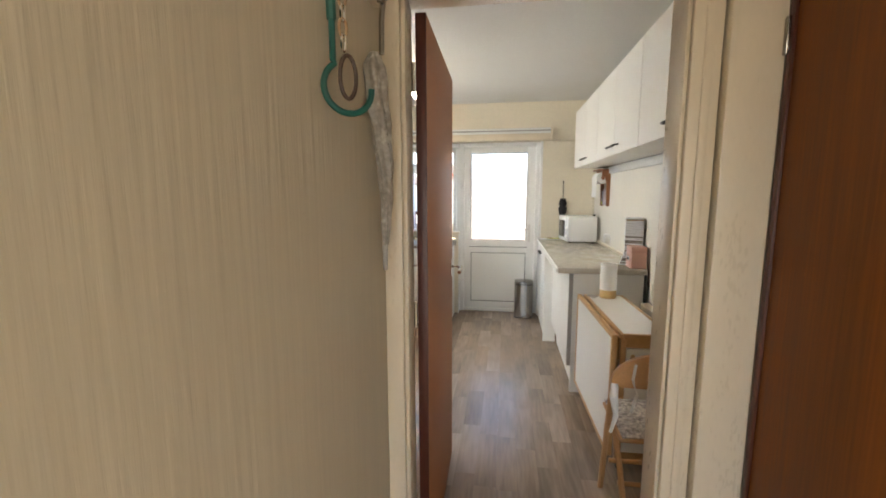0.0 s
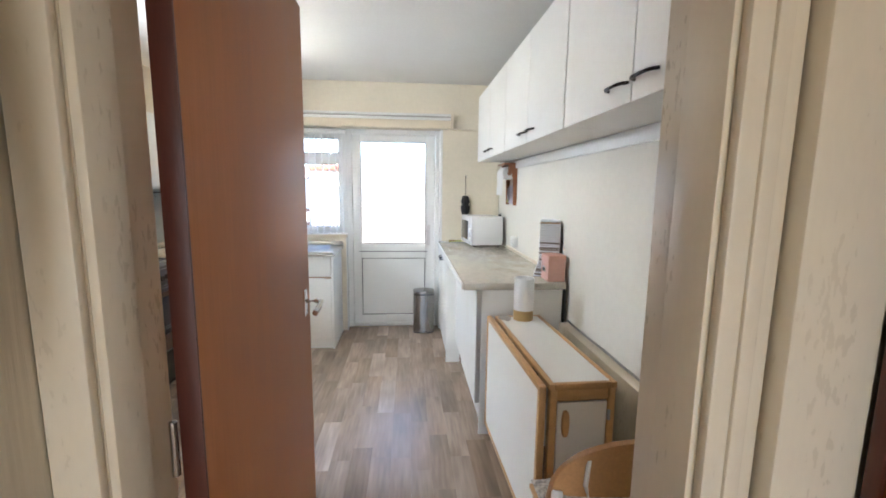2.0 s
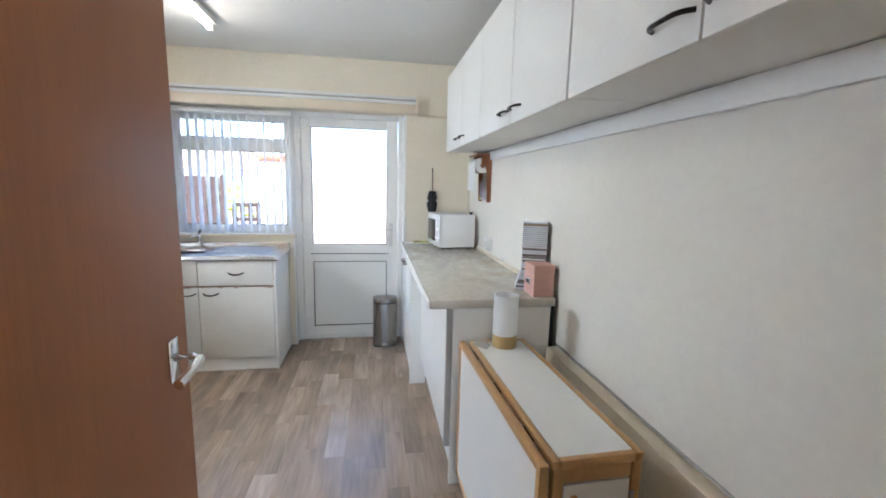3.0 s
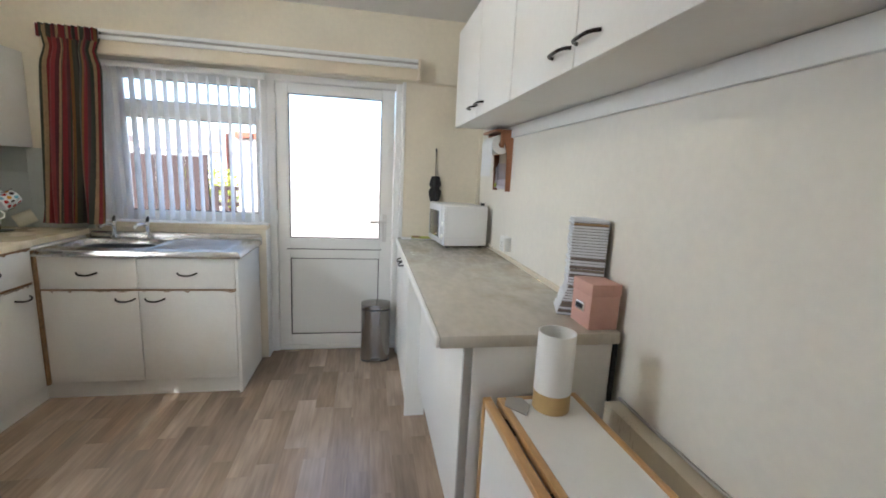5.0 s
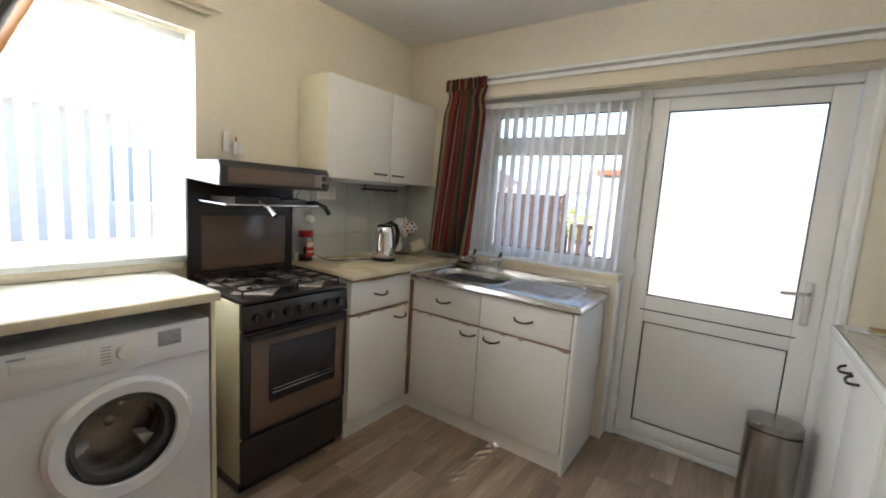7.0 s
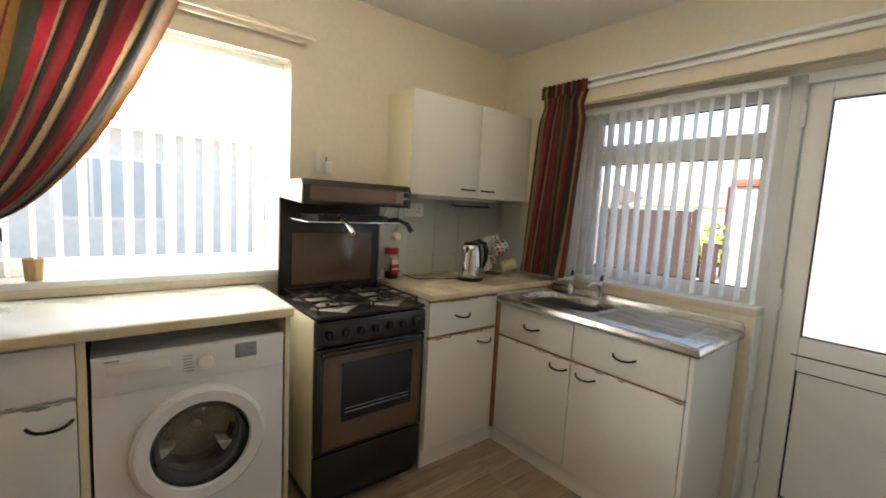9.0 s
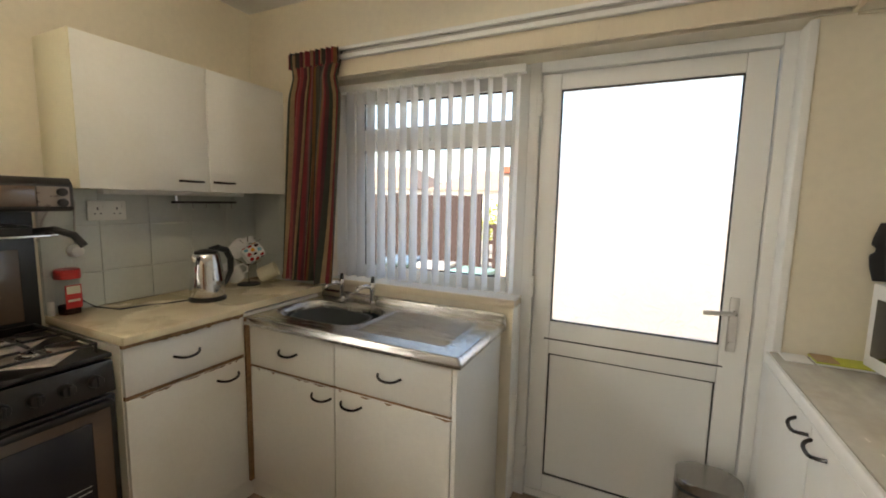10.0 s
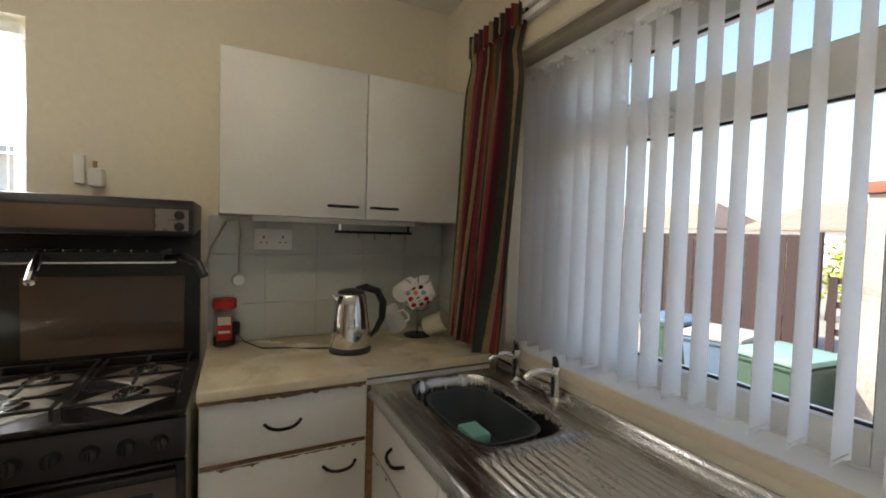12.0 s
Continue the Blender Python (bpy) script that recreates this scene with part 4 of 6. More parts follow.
def ring_x(c, r_out, r_in, x0, x1, seg=48, bulge=0.0):
    """A ring round the x axis."""
    bm = bmesh.new()
    prof = [(r_in, x0), (r_out, x0), (r_out, x0 + (x1 - x0) * 0.6), ((r_out + r_in) / 2 + (r_out - r_in) * 0.25, x1 + bulge), (r_in + 0.004, x1), (r_in, x1 - 0.006)]
    lathe(prof + [prof[0]], (0, 0, 0), seg, bm)
    bmesh.ops.transform(bm, verts=bm.verts, matrix=Matrix.Translation(c) @ Matrix.Rotation(radians(90), 4, "Y"))
    return bm


part("front_panel", holed_front(-1.698, -1.562, 2.487, 3.078, 0.012, 0.862, 2.79, 0.495, 0.165), WHITE, wm)
dr = lathe([(0.15, 0.0), (0.15, -0.06), (0.128, -0.066), (0.128, -0.11), (0.02, -0.122), (0.0, -0.11)], (0, 0, 0), 40, caps=False)
bmesh.ops.transform(dr, verts=dr.verts, matrix=Matrix.Translation((-1.57, 2.79, 0.495)) @ Matrix.Rotation(radians(90), 4, "Y"))
part("drum", dr, DRUM, wm, "dark perforated steel drum")
part("door_seal", ring_x((0, 2.79, 0.495), 0.164, 0.128, -1.60, -1.566), RUBBER, wm, "grey rubber door seal")
for k in range(3):
    an = radians(200 + 120 * k)
    c, q = math.cos(an), math.sin(an)
    part("drum_paddle", prism([(-1.675, 2.79 + 0.128 * c - 0.022 * q, 0.495 + 0.128 * q + 0.022 * c), (-1.675, 2.79 + 0.082 * c, 0.495 + 0.082 * q), (-1.675, 2.79 + 0.128 * c + 0.022 * q, 0.495 + 0.128 * q - 0.022 * c)], (0.055, 0, 0), bev=0.004), WHITEP, wm)
part("fascia", B(-1.563, -1.553, 2.489, 3.076, 0.735, 0.860, bev=0.004), WHITE, wm)
part("drawer_front", B(-1.554, -1.549, 2.525, 2.70, 0.80, 0.838, bev=0.003), WHITEP, wm)
part("dial", C((-1.553, 2.80, 0.800), (-1.532, 2.80, 0.800), 0.027, 0.024, seg=24, bev=0.003), WHITEP, wm)
part("display", B(-1.554, -1.5505, 2.90, 2.975, 0.79, 0.845, bev=0.002), GREYP, wm)
mk = bmesh.new()
for i in range(6):
    B(-1.5535, -1.5515, 2.735, 2.762, 0.772 + i * 0.011, 0.775 + i * 0.011, bm=mk)
B(-1.5535, -1.5515, 2.52, 2.56, 0.843, 0.849, bm=mk)
tagged(part("marking", mk, GREYP, wm), kind="stuff")


wdoor = part("door", ring_x((0, 2.79, 0.495), 0.215, 0.158, -1.560, -1.530, bulge=0.006), WHITE, wm)
part("chrome_ring", ring_x((0, 2.79, 0.495), 0.159, 0.150, -1.558, -1.541), BLACKP, wdoor)
gb = lathe([(0.151, 0.0), (0.138, -0.035), (0.11, -0.055), (0.098, -0.05), (0.06, -0.036), (0.0, -0.03)], (0, 0, 0), 36, caps=False)
bmesh.ops.transform(gb, verts=gb.verts, matrix=Matrix.Translation((-1.545, 2.79, 0.495)) @ Matrix.Rotation(radians(90), 4, "Y"))
part("door_glass", gb, SMOKED, wdoor).visible_shadow = False
part("door_catch", B(-1.545, -1.532, 2.985, 3.0, 0.49, 0.57, bev=0.004), WHITEP, wdoor)
for x in (-1.60, -2.0):
    for y in (2.52, 3.04):
        part("foot", C((x, y, 0), (x, y, 0.014), 0.02, seg=10), BLACKP, wm)
part("filter_mark", C((-1.563, 3.035, 0.10), (-1.5605, 3.035, 0.10), 0.006, seg=10), GREYP, wm)

# ---- cooker ----
ck = thing("gas_cooker", (-1.8, 3.49, 0), "black and brown gas cooker with eye-level grill, cream sides", "cooker")
CY0, CY1 = 3.208, 3.776
part("side", B(LX + 0.02, -1.575, CY0, CY0 + 0.016, 0.06, 0.885, bev=0.002), UNITC, ck, "cream enamel side")
part("side", B(LX + 0.02, -1.575, CY1 - 0.016, CY1, 0.06, 0.885, bev=0.002), UNITC, ck)
part("body", B(LX + 0.02, -1.58, CY0 + 0.016, CY1 - 0.016, 0.06, 0.88), DARK, ck)
part("base", B(LX + 0.02, -1.60, CY0 + 0.01, CY1 - 0.01, 0.0, 0.06), DARK, ck)
part("drawer", B(-1.58, -1.556, CY0, CY1, 0.055, 0.268, bev=0.006), DARK, ck, "black lower drawer front")
od = part("oven_door", B(-1.58, -1.552, CY0, CY1, 0.278, 0.758, bev=0.006), DARK, ck)
part("brown_panel", B(-1.553, -1.5485, CY0 + 0.035, CY1 - 0.02, 0.295, 0.726, bev=0.004), BROWNG, od, "brown glass panel")
part("oven_window", B(-1.549, -1.5455, CY0 + 0.122, CY1 - 0.075, 0.414, 0.685, bev=0.003), OVENW, od, "dark oven window")
part("oven_rack", boxes((-1.5456, -1.5447, CY0 + 0.14, CY1 - 0.09, 0.452, 0.456), (-1.5456, -1.5447, CY0 + 0.14, CY1 - 0.09, 0.470, 0.473)), GREYP, od, "oven shelf seen through the glass")
part("door_handle", boxes((-1.553, -1.522, CY0 + 0.02, CY1 - 0.02, 0.728, 0.752), bev=0.006), DARK, od)
cp = part("control_panel", prism([(-1.58, CY0, 0.77), (-1.545, CY0, 0.77), (-1.555, CY0, 0.878), (-1.58, CY0, 0.878)], (0, CY1 - CY0, 0), bev=0.004), DARK, ck)
for i in range(7):
    y = CY0 + 0.06 + i * 0.075
    kb = C((-1.552, y, 0.822), (-1.525, y, 0.824), 0.021, 0.018, seg=18, bev=0.003)
    B(-1.527, -1.518, y - 0.004, y + 0.004, 0.808, 0.84, bev=0.002, bm=kb)
    part("knob", kb, DARK, cp, "black control knob")
part("hob", B(LX + 0.02, -1.555, CY0, CY1, 0.885, 0.902, bev=0.005), DARK, ck)
for y in (CY0 + 0.15, CY1 - 0.15):
    for x in (-1.70, -1.92):
        bu = lathe([(0.045, 0), (0.045, 0.012), (0.03, 0.018), (0.03, 0.024), (0.0, 0.026)], (x, y, 0.902), 20)
        part("burner", bu, STEEL, ck, "pale metal burner cap")
        part("spill_plate", lathe([(0.125, 0.0), (0.12, 0.006), (0.05, 0.002), (0.0, 0.002)], (x, y, 0.902), 4), SPILL, ck, "spill plate paled to paint in a window reflection")
for y0 in (CY0 + 0.02, (CY0 + CY1) / 2 + 0.005):
    gs = bmesh.new()
    w = (CY1 - CY0) / 2 - 0.03
    zz = 0.938
    for s in ((-2.03, -1.59, y0, y0 + 0.008), (-2.03, -1.59, y0 + w - 0.008, y0 + w), (-2.03, -2.022, y0, y0 + w), (-1.598, -1.59, y0, y0 + w), (-1.815, -1.807, y0, y0 + w)):
        B(s[0], s[1], s[2], s[3], zz - 0.008, zz, bm=gs)
    for x in (-1.70, -1.92):
        B(x - 0.10, x - 0.03, y0 + w / 2 - 0.004, y0 + w / 2 + 0.004, zz - 0.008, zz, bm=gs)
        B(x + 0.03, x + 0.10, y0 + w / 2 - 0.004, y0 + w / 2 + 0.004, zz - 0.008, zz, bm=gs)
        B(x - 0.004, x + 0.004, y0, y0 + w / 2 - 0.03, zz - 0.008, zz, bm=gs)
        B(x - 0.004, x + 0.004, y0 + w / 2 + 0.03, y0 + w, zz - 0.008, zz, bm=gs)
    for x in (-2.026, -1.594):
        for y in (y0 + 0.004, y0 + w - 0.004):
            C((x, y, 0.90), (x, y, zz), 0.005, seg=8, bm=gs)
    part("pan_support", gs, DARK, ck, "black pan support grid")
part("splashback", B(LX + 0.02, LX + 0.045, CY0, CY1, 0.90, 1.40, bev=0.004), DARK, ck)
part("splash_panel", B(LX + 0.044, LX + 0.050, CY0 + 0.06, CY1 - 0.05, 0.95, 1.225, bev=0.004), BROWNG, ck, "brown glass splash panel")
cn = part("grill_canopy", prism([(LX + 0.02, CY0, 1.40), (-1.735, CY0, 1.375), (-1.725, CY0, 1.385), (-1.725, CY0, 1.465), (-1.745, CY0, 1.488), (LX + 0.02, CY0, 1.488)], (0, CY1 - CY0, 0), bev=0.004), DARK, ck)
part("canopy_fascia", B(-1.726, -1.722, CY0 + 0.03, CY1 - 0.10, 1.392, 1.458, bev=0.0015), BROWNG, cn, "brown fascia strip")
part("canopy_end", prism([(LX + 0.03, CY0 - 0.004, 1.403), (-1.738, CY0 - 0.004, 1.380), (-1.73, CY0 - 0.004, 1.46), (-1.75, CY0 - 0.004, 1.483), (LX + 0.03, CY0 - 0.004, 1.483)], (0, 0.003, 0)), WHITE, cn, "pale metal end cap")
part("control_plate", B(-1.726, -1.7215, CY1 - 0.098, CY1 - 0.012, 1.392, 1.458, bev=0.0015), PLATE, cn, "grey-brown printed control plate")
for z in (1.405, 1.44):
    part("knob", C((-1.726, CY1 - 0.035, z), (-1.708, CY1 - 0.035, z), 0.014, seg=14, bev=0.002), DARK, cn)
gp = part("grill_pan", boxes((LX + 0.06, -1.80, CY0 + 0.10, CY1 - 0.09, 1.285, 1.29), (LX + 0.06, -1.80, CY0 + 0.10, CY0 + 0.105, 1.29, 1.325), (LX + 0.06, -1.80, CY1 - 0.095, CY1 - 0.09, 1.29, 1.325), (-1.806, -1.80, CY0 + 0.105, CY1 - 0.095, 1.29, 1.32)), DARK, ck)
rk = bmesh.new()
tube([(LX + 0.07, CY0 + 0.03, 1.30), (-1.74, CY0 + 0.03, 1.295), (-1.735, CY0 + 0.05, 1.295), (-1.735, CY1 - 0.07, 1.295), (-1.74, CY1 - 0.05, 1.295), (LX + 0.07, CY1 - 0.05, 1.30)], 0.004, 8, bm=rk)
for i in range(9):
    y = CY0 + 0.12 + i * 0.04
    tube([(LX + 0.07, y, 1.328), (-1.79, y, 1.328)], 0.002, 6, bm=rk)
part("grill_rack", rk, CHROME, gp, "chrome wire grill rack")
part("pan_handle", tube([(-1.80, CY0 + 0.20, 1.30), (-1.75, CY0 + 0.20, 1.31), (-1.70, CY0 + 0.205, 1.285), (-1.655, CY0 + 0.21, 1.25)], 0.012, 10), CHROME, gp, "shiny pan handle")
part("pan_handle", tube([(-1.86, CY1 - 0.09, 1.30), (-1.80, CY1 - 0.03, 1.31), (-1.77, CY1 + 0.01, 1.29), (-1.75, CY1 + 0.03, 1.25)], 0.013, 10), BLACKP, gp, "black pan handle")

# wall cupboard above the corner worktop
wc = thing("wall_cupboard", (-1.96, 4.33, 1.455), "white double wall cupboard with dark handles", "wall cupboard")
part("carcass", boxes((LX, -1.85, 3.842, 4.815, 1.458, 2.02), bev=0.001), UNIT, wc)
part("side_panel", B(LX, -1.832, 3.838, 3.842, 1.456, 2.022), UNITC, wc, "cream side panel")
for y0, y1, hy in ((3.843, 4.352, 4.265), (4.356, 4.815, 4.43)):
    d = front(wc, "x", -1.85, y0, y1, 1.456, 2.022, 1)
    bow_handle((-1.831, hy, 1.502), (0, 1, 0), (1, 0, 0), w=0.115, parent=d, drop=0.002)
part("under_light", boxes((-1.96, -1.91, 3.95, 4.60, 1.436, 1.457), bev=0.003), WHITEP, wc)
hr = thing("hook_rail", (-2.06, 4.48, 1.41), "chrome rail with small hooks under the wall cupboard", "hook rail")
part("rail", B(-2.006, -1.994, 4.27, 4.62, 1.398, 1.41, bev=0.002), BLACKH, hr)
for i in range(5):
    part("hook", tube([(-1.998, 4.30 + i * 0.072, 1.40), (-1.998, 4.30 + i * 0.072, 1.375), (-1.991, 4.30 + i * 0.072, 1.366), (-1.983, 4.30 + i * 0.072, 1.375)], 0.0025, 6), CHROME, hr)
for y in (4.29, 4.60):
    part("bracket", B(-2.005, -1.995, y - 0.005, y + 0.005, 1.410, 1.457), CHROME, hr)

# right-hand wall cupboards, three double units
for i, (y0, ym, y1) in enumerate(((3.345, 3.865, 4.405), (2.295, 2.825, 3.340), (1.250, 1.775, 2.290))):
    w = thing("wall_cupboard", (0.97, (y0 + y1) / 2, 1.71), "long white double wall cupboard with dark bow handles", "wall cupboard", "cupboards above the counter")
    part("carcass", B(0.812, RX - 0.001, y0, y1, 1.712, 2.27), UNIT, w)
    part("shadow_gap", boxes((0.8105, 0.812, y0, y0 + 0.006, 1.712, 2.27), (0.8105, 0.812, ym - 0.005, ym + 0.005, 1.712, 2.27)), GASKET, w)
    for a, b, hy in ((y0 + 0.003, ym - 0.003, ym - 0.075), (ym + 0.003, y1 - 0.003, ym + 0.075)):
        d = front(w, "x", 0.81, a, b, 1.708, 2.272, -1)
        bow_handle((0.791, hy, 1.765), (0, 1, 0), (-1, 0, 0), w=0.12, parent=d, drop=0.002)
structure("trim_wall_batten", boxes((RX - 0.018, RX, 1.25, 4.2, 1.645, 1.710), bev=0.003), UNIT, "white batten under the wall cupboards", "trim")

# right-hand counter
rc = thing("base_unit", (0.8, 4.45, 0), "white base unit with doors beside the back door", "kitchen cabinet")
part("carcass", B(0.50, RX - 0.01, 3.97, BY2 - 0.005, 0.10, 0.886), UNIT, rc)
part("plinth", B(0.505, 0.53, 3.97, BY2 - 0.005, 0, 0.098), UNIT, rc)
for a, b, hy in ((3.972, 4.398, 4.335), (4.402, BY2 - 0.006, 4.465)):
    d = front(rc, "x", 0.50, a, b, 0.105, 0.88, -1)
    bow_handle((0.481, hy, 0.835), (0, 1, 0), (-1, 0, 0), parent=d)
part("end_panel", B(0.484, 0.60, 3.952, 3.968, 0, 0.886), UNIT, rc)
ru = thing("base_unit", (0.85, 3.4, 0), "white panelled unit with a raised front, grey end", "kitchen cabinet")
part("front_panel", B(0.56, 0.578, 2.905, 3.95, 0.20, 0.886, bev=0.002), UNIT, ru)
part("plinth", B(0.615, 0.635, 2.905, 3.95, 0, 0.20), UNIT, ru)
part("end_panel", B(0.585, 1.055, 2.885, 2.903, 0, 0.888, bev=0.001), UNIT, ru)
part("carcass", B(0.64, RX - 0.01, 2.905, 3.948, 0.06, 0.88), UNIT, ru)
part("edge_trim", B(0.556, 0.584, 2.889, 2.904, 0.20, 0.888, bev=0.001), CABLE, ru, "grey edge trim")
cnt = thing("counter", (0.77, 3.85, 0.89), "grey marbled laminate counter, highlight painted along its rounded front", "worktop")
part("top", B(0.476, RX - 0.018, 2.875, BY2 - 0.003, 0.890, 0.932, bev=0.006, seg=2), COUNTER, cnt)
# White edge piece: the bright highlight on the rounding is put into its colour.
part("front_edge", B(0.462, 0.4765, 2.876, BY2 - 0.004, 0.8905, 0.9315, bev=0.011, seg=3), UNIT, cnt, "rounded front edge, whitened to paint in its highlight")
structure("trim_counter_upstand", B(RX - 0.017, RX, 2.95, BY2, 0.905, 0.950, bev=0.003), PAINT, "cream strip along the back of the counter", "trim")
solid("pole", C((1.07, 2.890, 0), (1.07, 2.890, 0.890), 0.009, seg=10), BLACKP, "dark metal support under the counter end", "pole")
structure("trim_boxing", B(RX - 0.06, RX, 1.245, 2.86, 0.0, 0.70, bev=0.004), PAINT, "cream boxed-in panel low on the wall", "trim")
# Thin grey bar paints the shadow line on top of the boxing; no pipe.
solid("cable", tube([(RX - 0.007, 1.3 + i * 0.156, 0.706 + 0.002 * math.sin(i * 2)) for i in range(11)], 0.005, 8), CABLE, "thin grey bar painting the shadow line along the boxed-in panel", "pipe")

# tall cupboard at the near end of the left run
tc = thing("tall_cupboard", (-1.8, 1.6, 0), "tall white built-in cupboard with black handle", "cupboard")
part("carcass", B(LX, -1.50, FY, 1.91, 0, CZ - 0.002), UNIT, tc)
for z0, z1 in ((0.02, 1.455), (1.465, CZ - 0.01)):
    front(tc, "y", 1.91, LX + 0.02, -1.503, z0, z1, 1)
part("handle", tube([(-1.885, 1.93, 1.41), (-1.885, 1.955, 1.40), (-1.875, 1.96, 1.36), (-1.872, 1.955, 1.29)], 0.010, 8), BLACKH, tc)

# ---- loose things on the right ----
# drop-leaf trolley table
tt = thing("folding_table", (0.79, 2.4, 0), "white drop-leaf trolley table with beech edges on castors", "table")
TX0, TX1, TY0, TY1, TZ = 0.66, 0.92, 1.98, 2.82, 0.757
part("top", B(TX0 + 0.022, TX1 - 0.022, TY0 + 0.02, TY1 - 0.02, TZ - 0.022, TZ), WHITEP, tt)
for nm, s in (("edge_strip", (TX0, TX0 + 0.021, TY0, TY1)), ("edge_strip", (TX1 - 0.021, TX1, TY0, TY1)), ("edge_strip", (TX0 + 0.022, TX1 - 0.022, TY0, TY0 + 0.019)), ("edge_strip", (TX0 + 0.022, TX1 - 0.022, TY1 - 0.019, TY1))):
    part(nm, B(s[0], s[1], s[2], s[3], TZ - 0.024, TZ + 0.0015, bev=0.003), PINE, tt, "beech edging")
lfp = part("drop_leaf", B(0.622, 0.640, TY0 + 0.005, TY1 - 0.005, 0.13, TZ - 0.02), WHITEP, tt)
for s in ((TY0 - 0.01, TY0 + 0.012, 0.11, TZ), (TY1 - 0.012, TY1 + 0.01, 0.11, TZ)):
    part("edge_strip", B(0.618, 0.645, s[0], s[1], s[2], s[3], bev=0.003), PINE, lfp)
for z0, z1 in ((TZ - 0.022, TZ), (0.11, 0.132)):
    part("edge_strip", B(0.618, 0.645, TY0 + 0.012, TY1 - 0.012, z0, z1, bev=0.003), PINE, lfp)
for y in (2.1, 2.38, 2.66):
    part("hinge", B(0.643, 0.668, y, y + 0.07, TZ - 0.02, TZ - 0.014), BLACKH, tt)
for x in (TX0 + 0.005, TX1 - 0.03):
    part("leg", B(x, x + 0.028, TY0 + 0.002, TY0 + 0.03, 0.06, TZ - 0.024, bev=0.003), PINE, tt)
    part("leg", B(x, x + 0.028, TY1 - 0.03, TY1 - 0.002, 0.06, TZ - 0.024, bev=0.003), PINE, tt)
for z0, z1 in ((TZ - 0.07, TZ - 0.025), (0.08, 0.12)):
    part("rail", B(TX0 + 0.033, TX1 - 0.03, TY0 + 0.006, TY0 + 0.024, z0, z1, bev=0.003), PINE, tt)
ed = part("door", B(TX0 + 0.036, TX1 - 0.033, TY0 + 0.004, TY0 + 0.018, 0.124, TZ - 0.074, bev=0.002), WHITEP, tt)
part("handle", prism([(0.725 + 0.013 * math.cos(a), TY0 + 0.004, 0.605 + 0.05 * max(-0.82, min(0.82, math.sin(a))) / 0.82) for a in [2 * math.pi * k / 20 for k in range(20)]], (0, -0.014, 0), bev=0.002), PINE, ed, "oval beech pull")
part("hinge", B(0.889, 0.899, TY0 - 0.002, TY0 + 0.005, 0.61, 0.65), GREYP, ed)
part("body_panel", B(TX1 - 0.012, TX1 - 0.004, TY0 + 0.03, TY1 - 0.03, 0.08, TZ - 0.024), WHITEP, tt)
for x in (0.70, 0.90):
    for y in (TY0 + 0.06, TY1 - 0.06):
        cs = part("castor", C((x, y, 0.045), (x, y, 0.08), 0.01, seg=10), BLACKP, tt)
        part("wheel", C((x - 0.012, y, 0.024), (x + 0.012, y, 0.024), 0.024, seg=18, bev=0.003), BLACKP, cs)
tt.rotation_euler = (0, 0, radians(1.8))

lp = thing("candle_lamp", (0.79, 2.752, TZ + 0.0015), "white frosted tube lamp with a gilt base band", "lamp")
part("shade", lathe([(0.053, 0.055), (0.053, 0.23), (0.0505, 0.23), (0.0505, 0.06)], (0.79, 2.752, TZ + 0.0015), 36), mat("frosted_white", (0.85, 0.85, 0.83), 0.5, vary=0.02, bump=0.1), lp)
part("base", lathe([(0.053, 0), (0.053, 0.0545), (0.0, 0.0545)], (0.79, 2.752, TZ + 0.0015), 36), GILT, lp, "gilt card base band")
tg = prism([(0.655, 2.765, 0), (0.70, 2.71, 0), (0.73, 2.76, 0), (0.72, 2.80, 0), (0.675, 2.812, 0)], (0, 0, 0.003))
bmesh.ops.translate(tg, verts=tg.verts, vec=(0, 0, TZ + 0.002))
solid("card_tag", tg, CABLE, "folded grey card on the folding table", "card")

# folding wooden chair with a tied cushion, folded and leaning on the table end
ch = thing("folding_chair", (0.72, 1.68, 0), "folding wooden chair with a printed seat cushion tied on", "chair")
for x0, x1 in ((0.585, 0.535), (0.865, 0.915)):
    part("leg", tube([(x0, 1.858, 0.012), ((x0 * 2 + x1) / 3, 1.72, 0.40), (x1, 1.525, 0.73)], 0.014, 10), PLY, ch)
    xr = x0 + (0.03 if x0 < 0.7 else -0.03)
    part("leg", tube([(xr, 1.50, 0.012), (xr, 1.66, 0.25), (xr, 1.84, 0.43)], 0.013, 10), PLY, ch)
outl = []
for i in range(21):
    a = math.pi * i / 20
    outl.append((0.725 - 0.205 * math.cos(a), 1.515 - 0.035 * math.sin(a), 0.70 + 0.15 * math.sin(a) ** 0.8))
for i in range(1, 10):
    s = i / 10
    outl.append((0.93 - 0.41 * s, 1.515 - 0.035 * math.sin(math.pi * s), 0.695 + 0.012 * math.sin(math.pi * s)))
part("backrest", prism(outl, (0, 0.018, 0.0), bev=0.003), PLY, ch, "curved wooden back rail")
for z, y in ((0.20, 1.79), (0.20, 1.63)):
    part("rung", tube([(0.60, y, z), (0.85, y, z)], 0.01, 8), PLY, ch)
part("seat", B(0.58, 0.87, 1.56, 1.88, 0.43, 0.448, bev=0.006), PLY, ch)


def cush(u, v):
    x, y = 0.585 + 0.28 * u, 1.555 + 0.32 * v
    e = max(0.0, math.sin(math.pi * u) * math.sin(math.pi * v)) ** 0.35
    return (x, y, 0.462 + 0.032 * e + 0.003 * math.sin(u * 30) * e)


cb = part("cushion", sheet(cush, 24, 24, 0.012), CUSH, ch, "cushion printed in grey and cream")
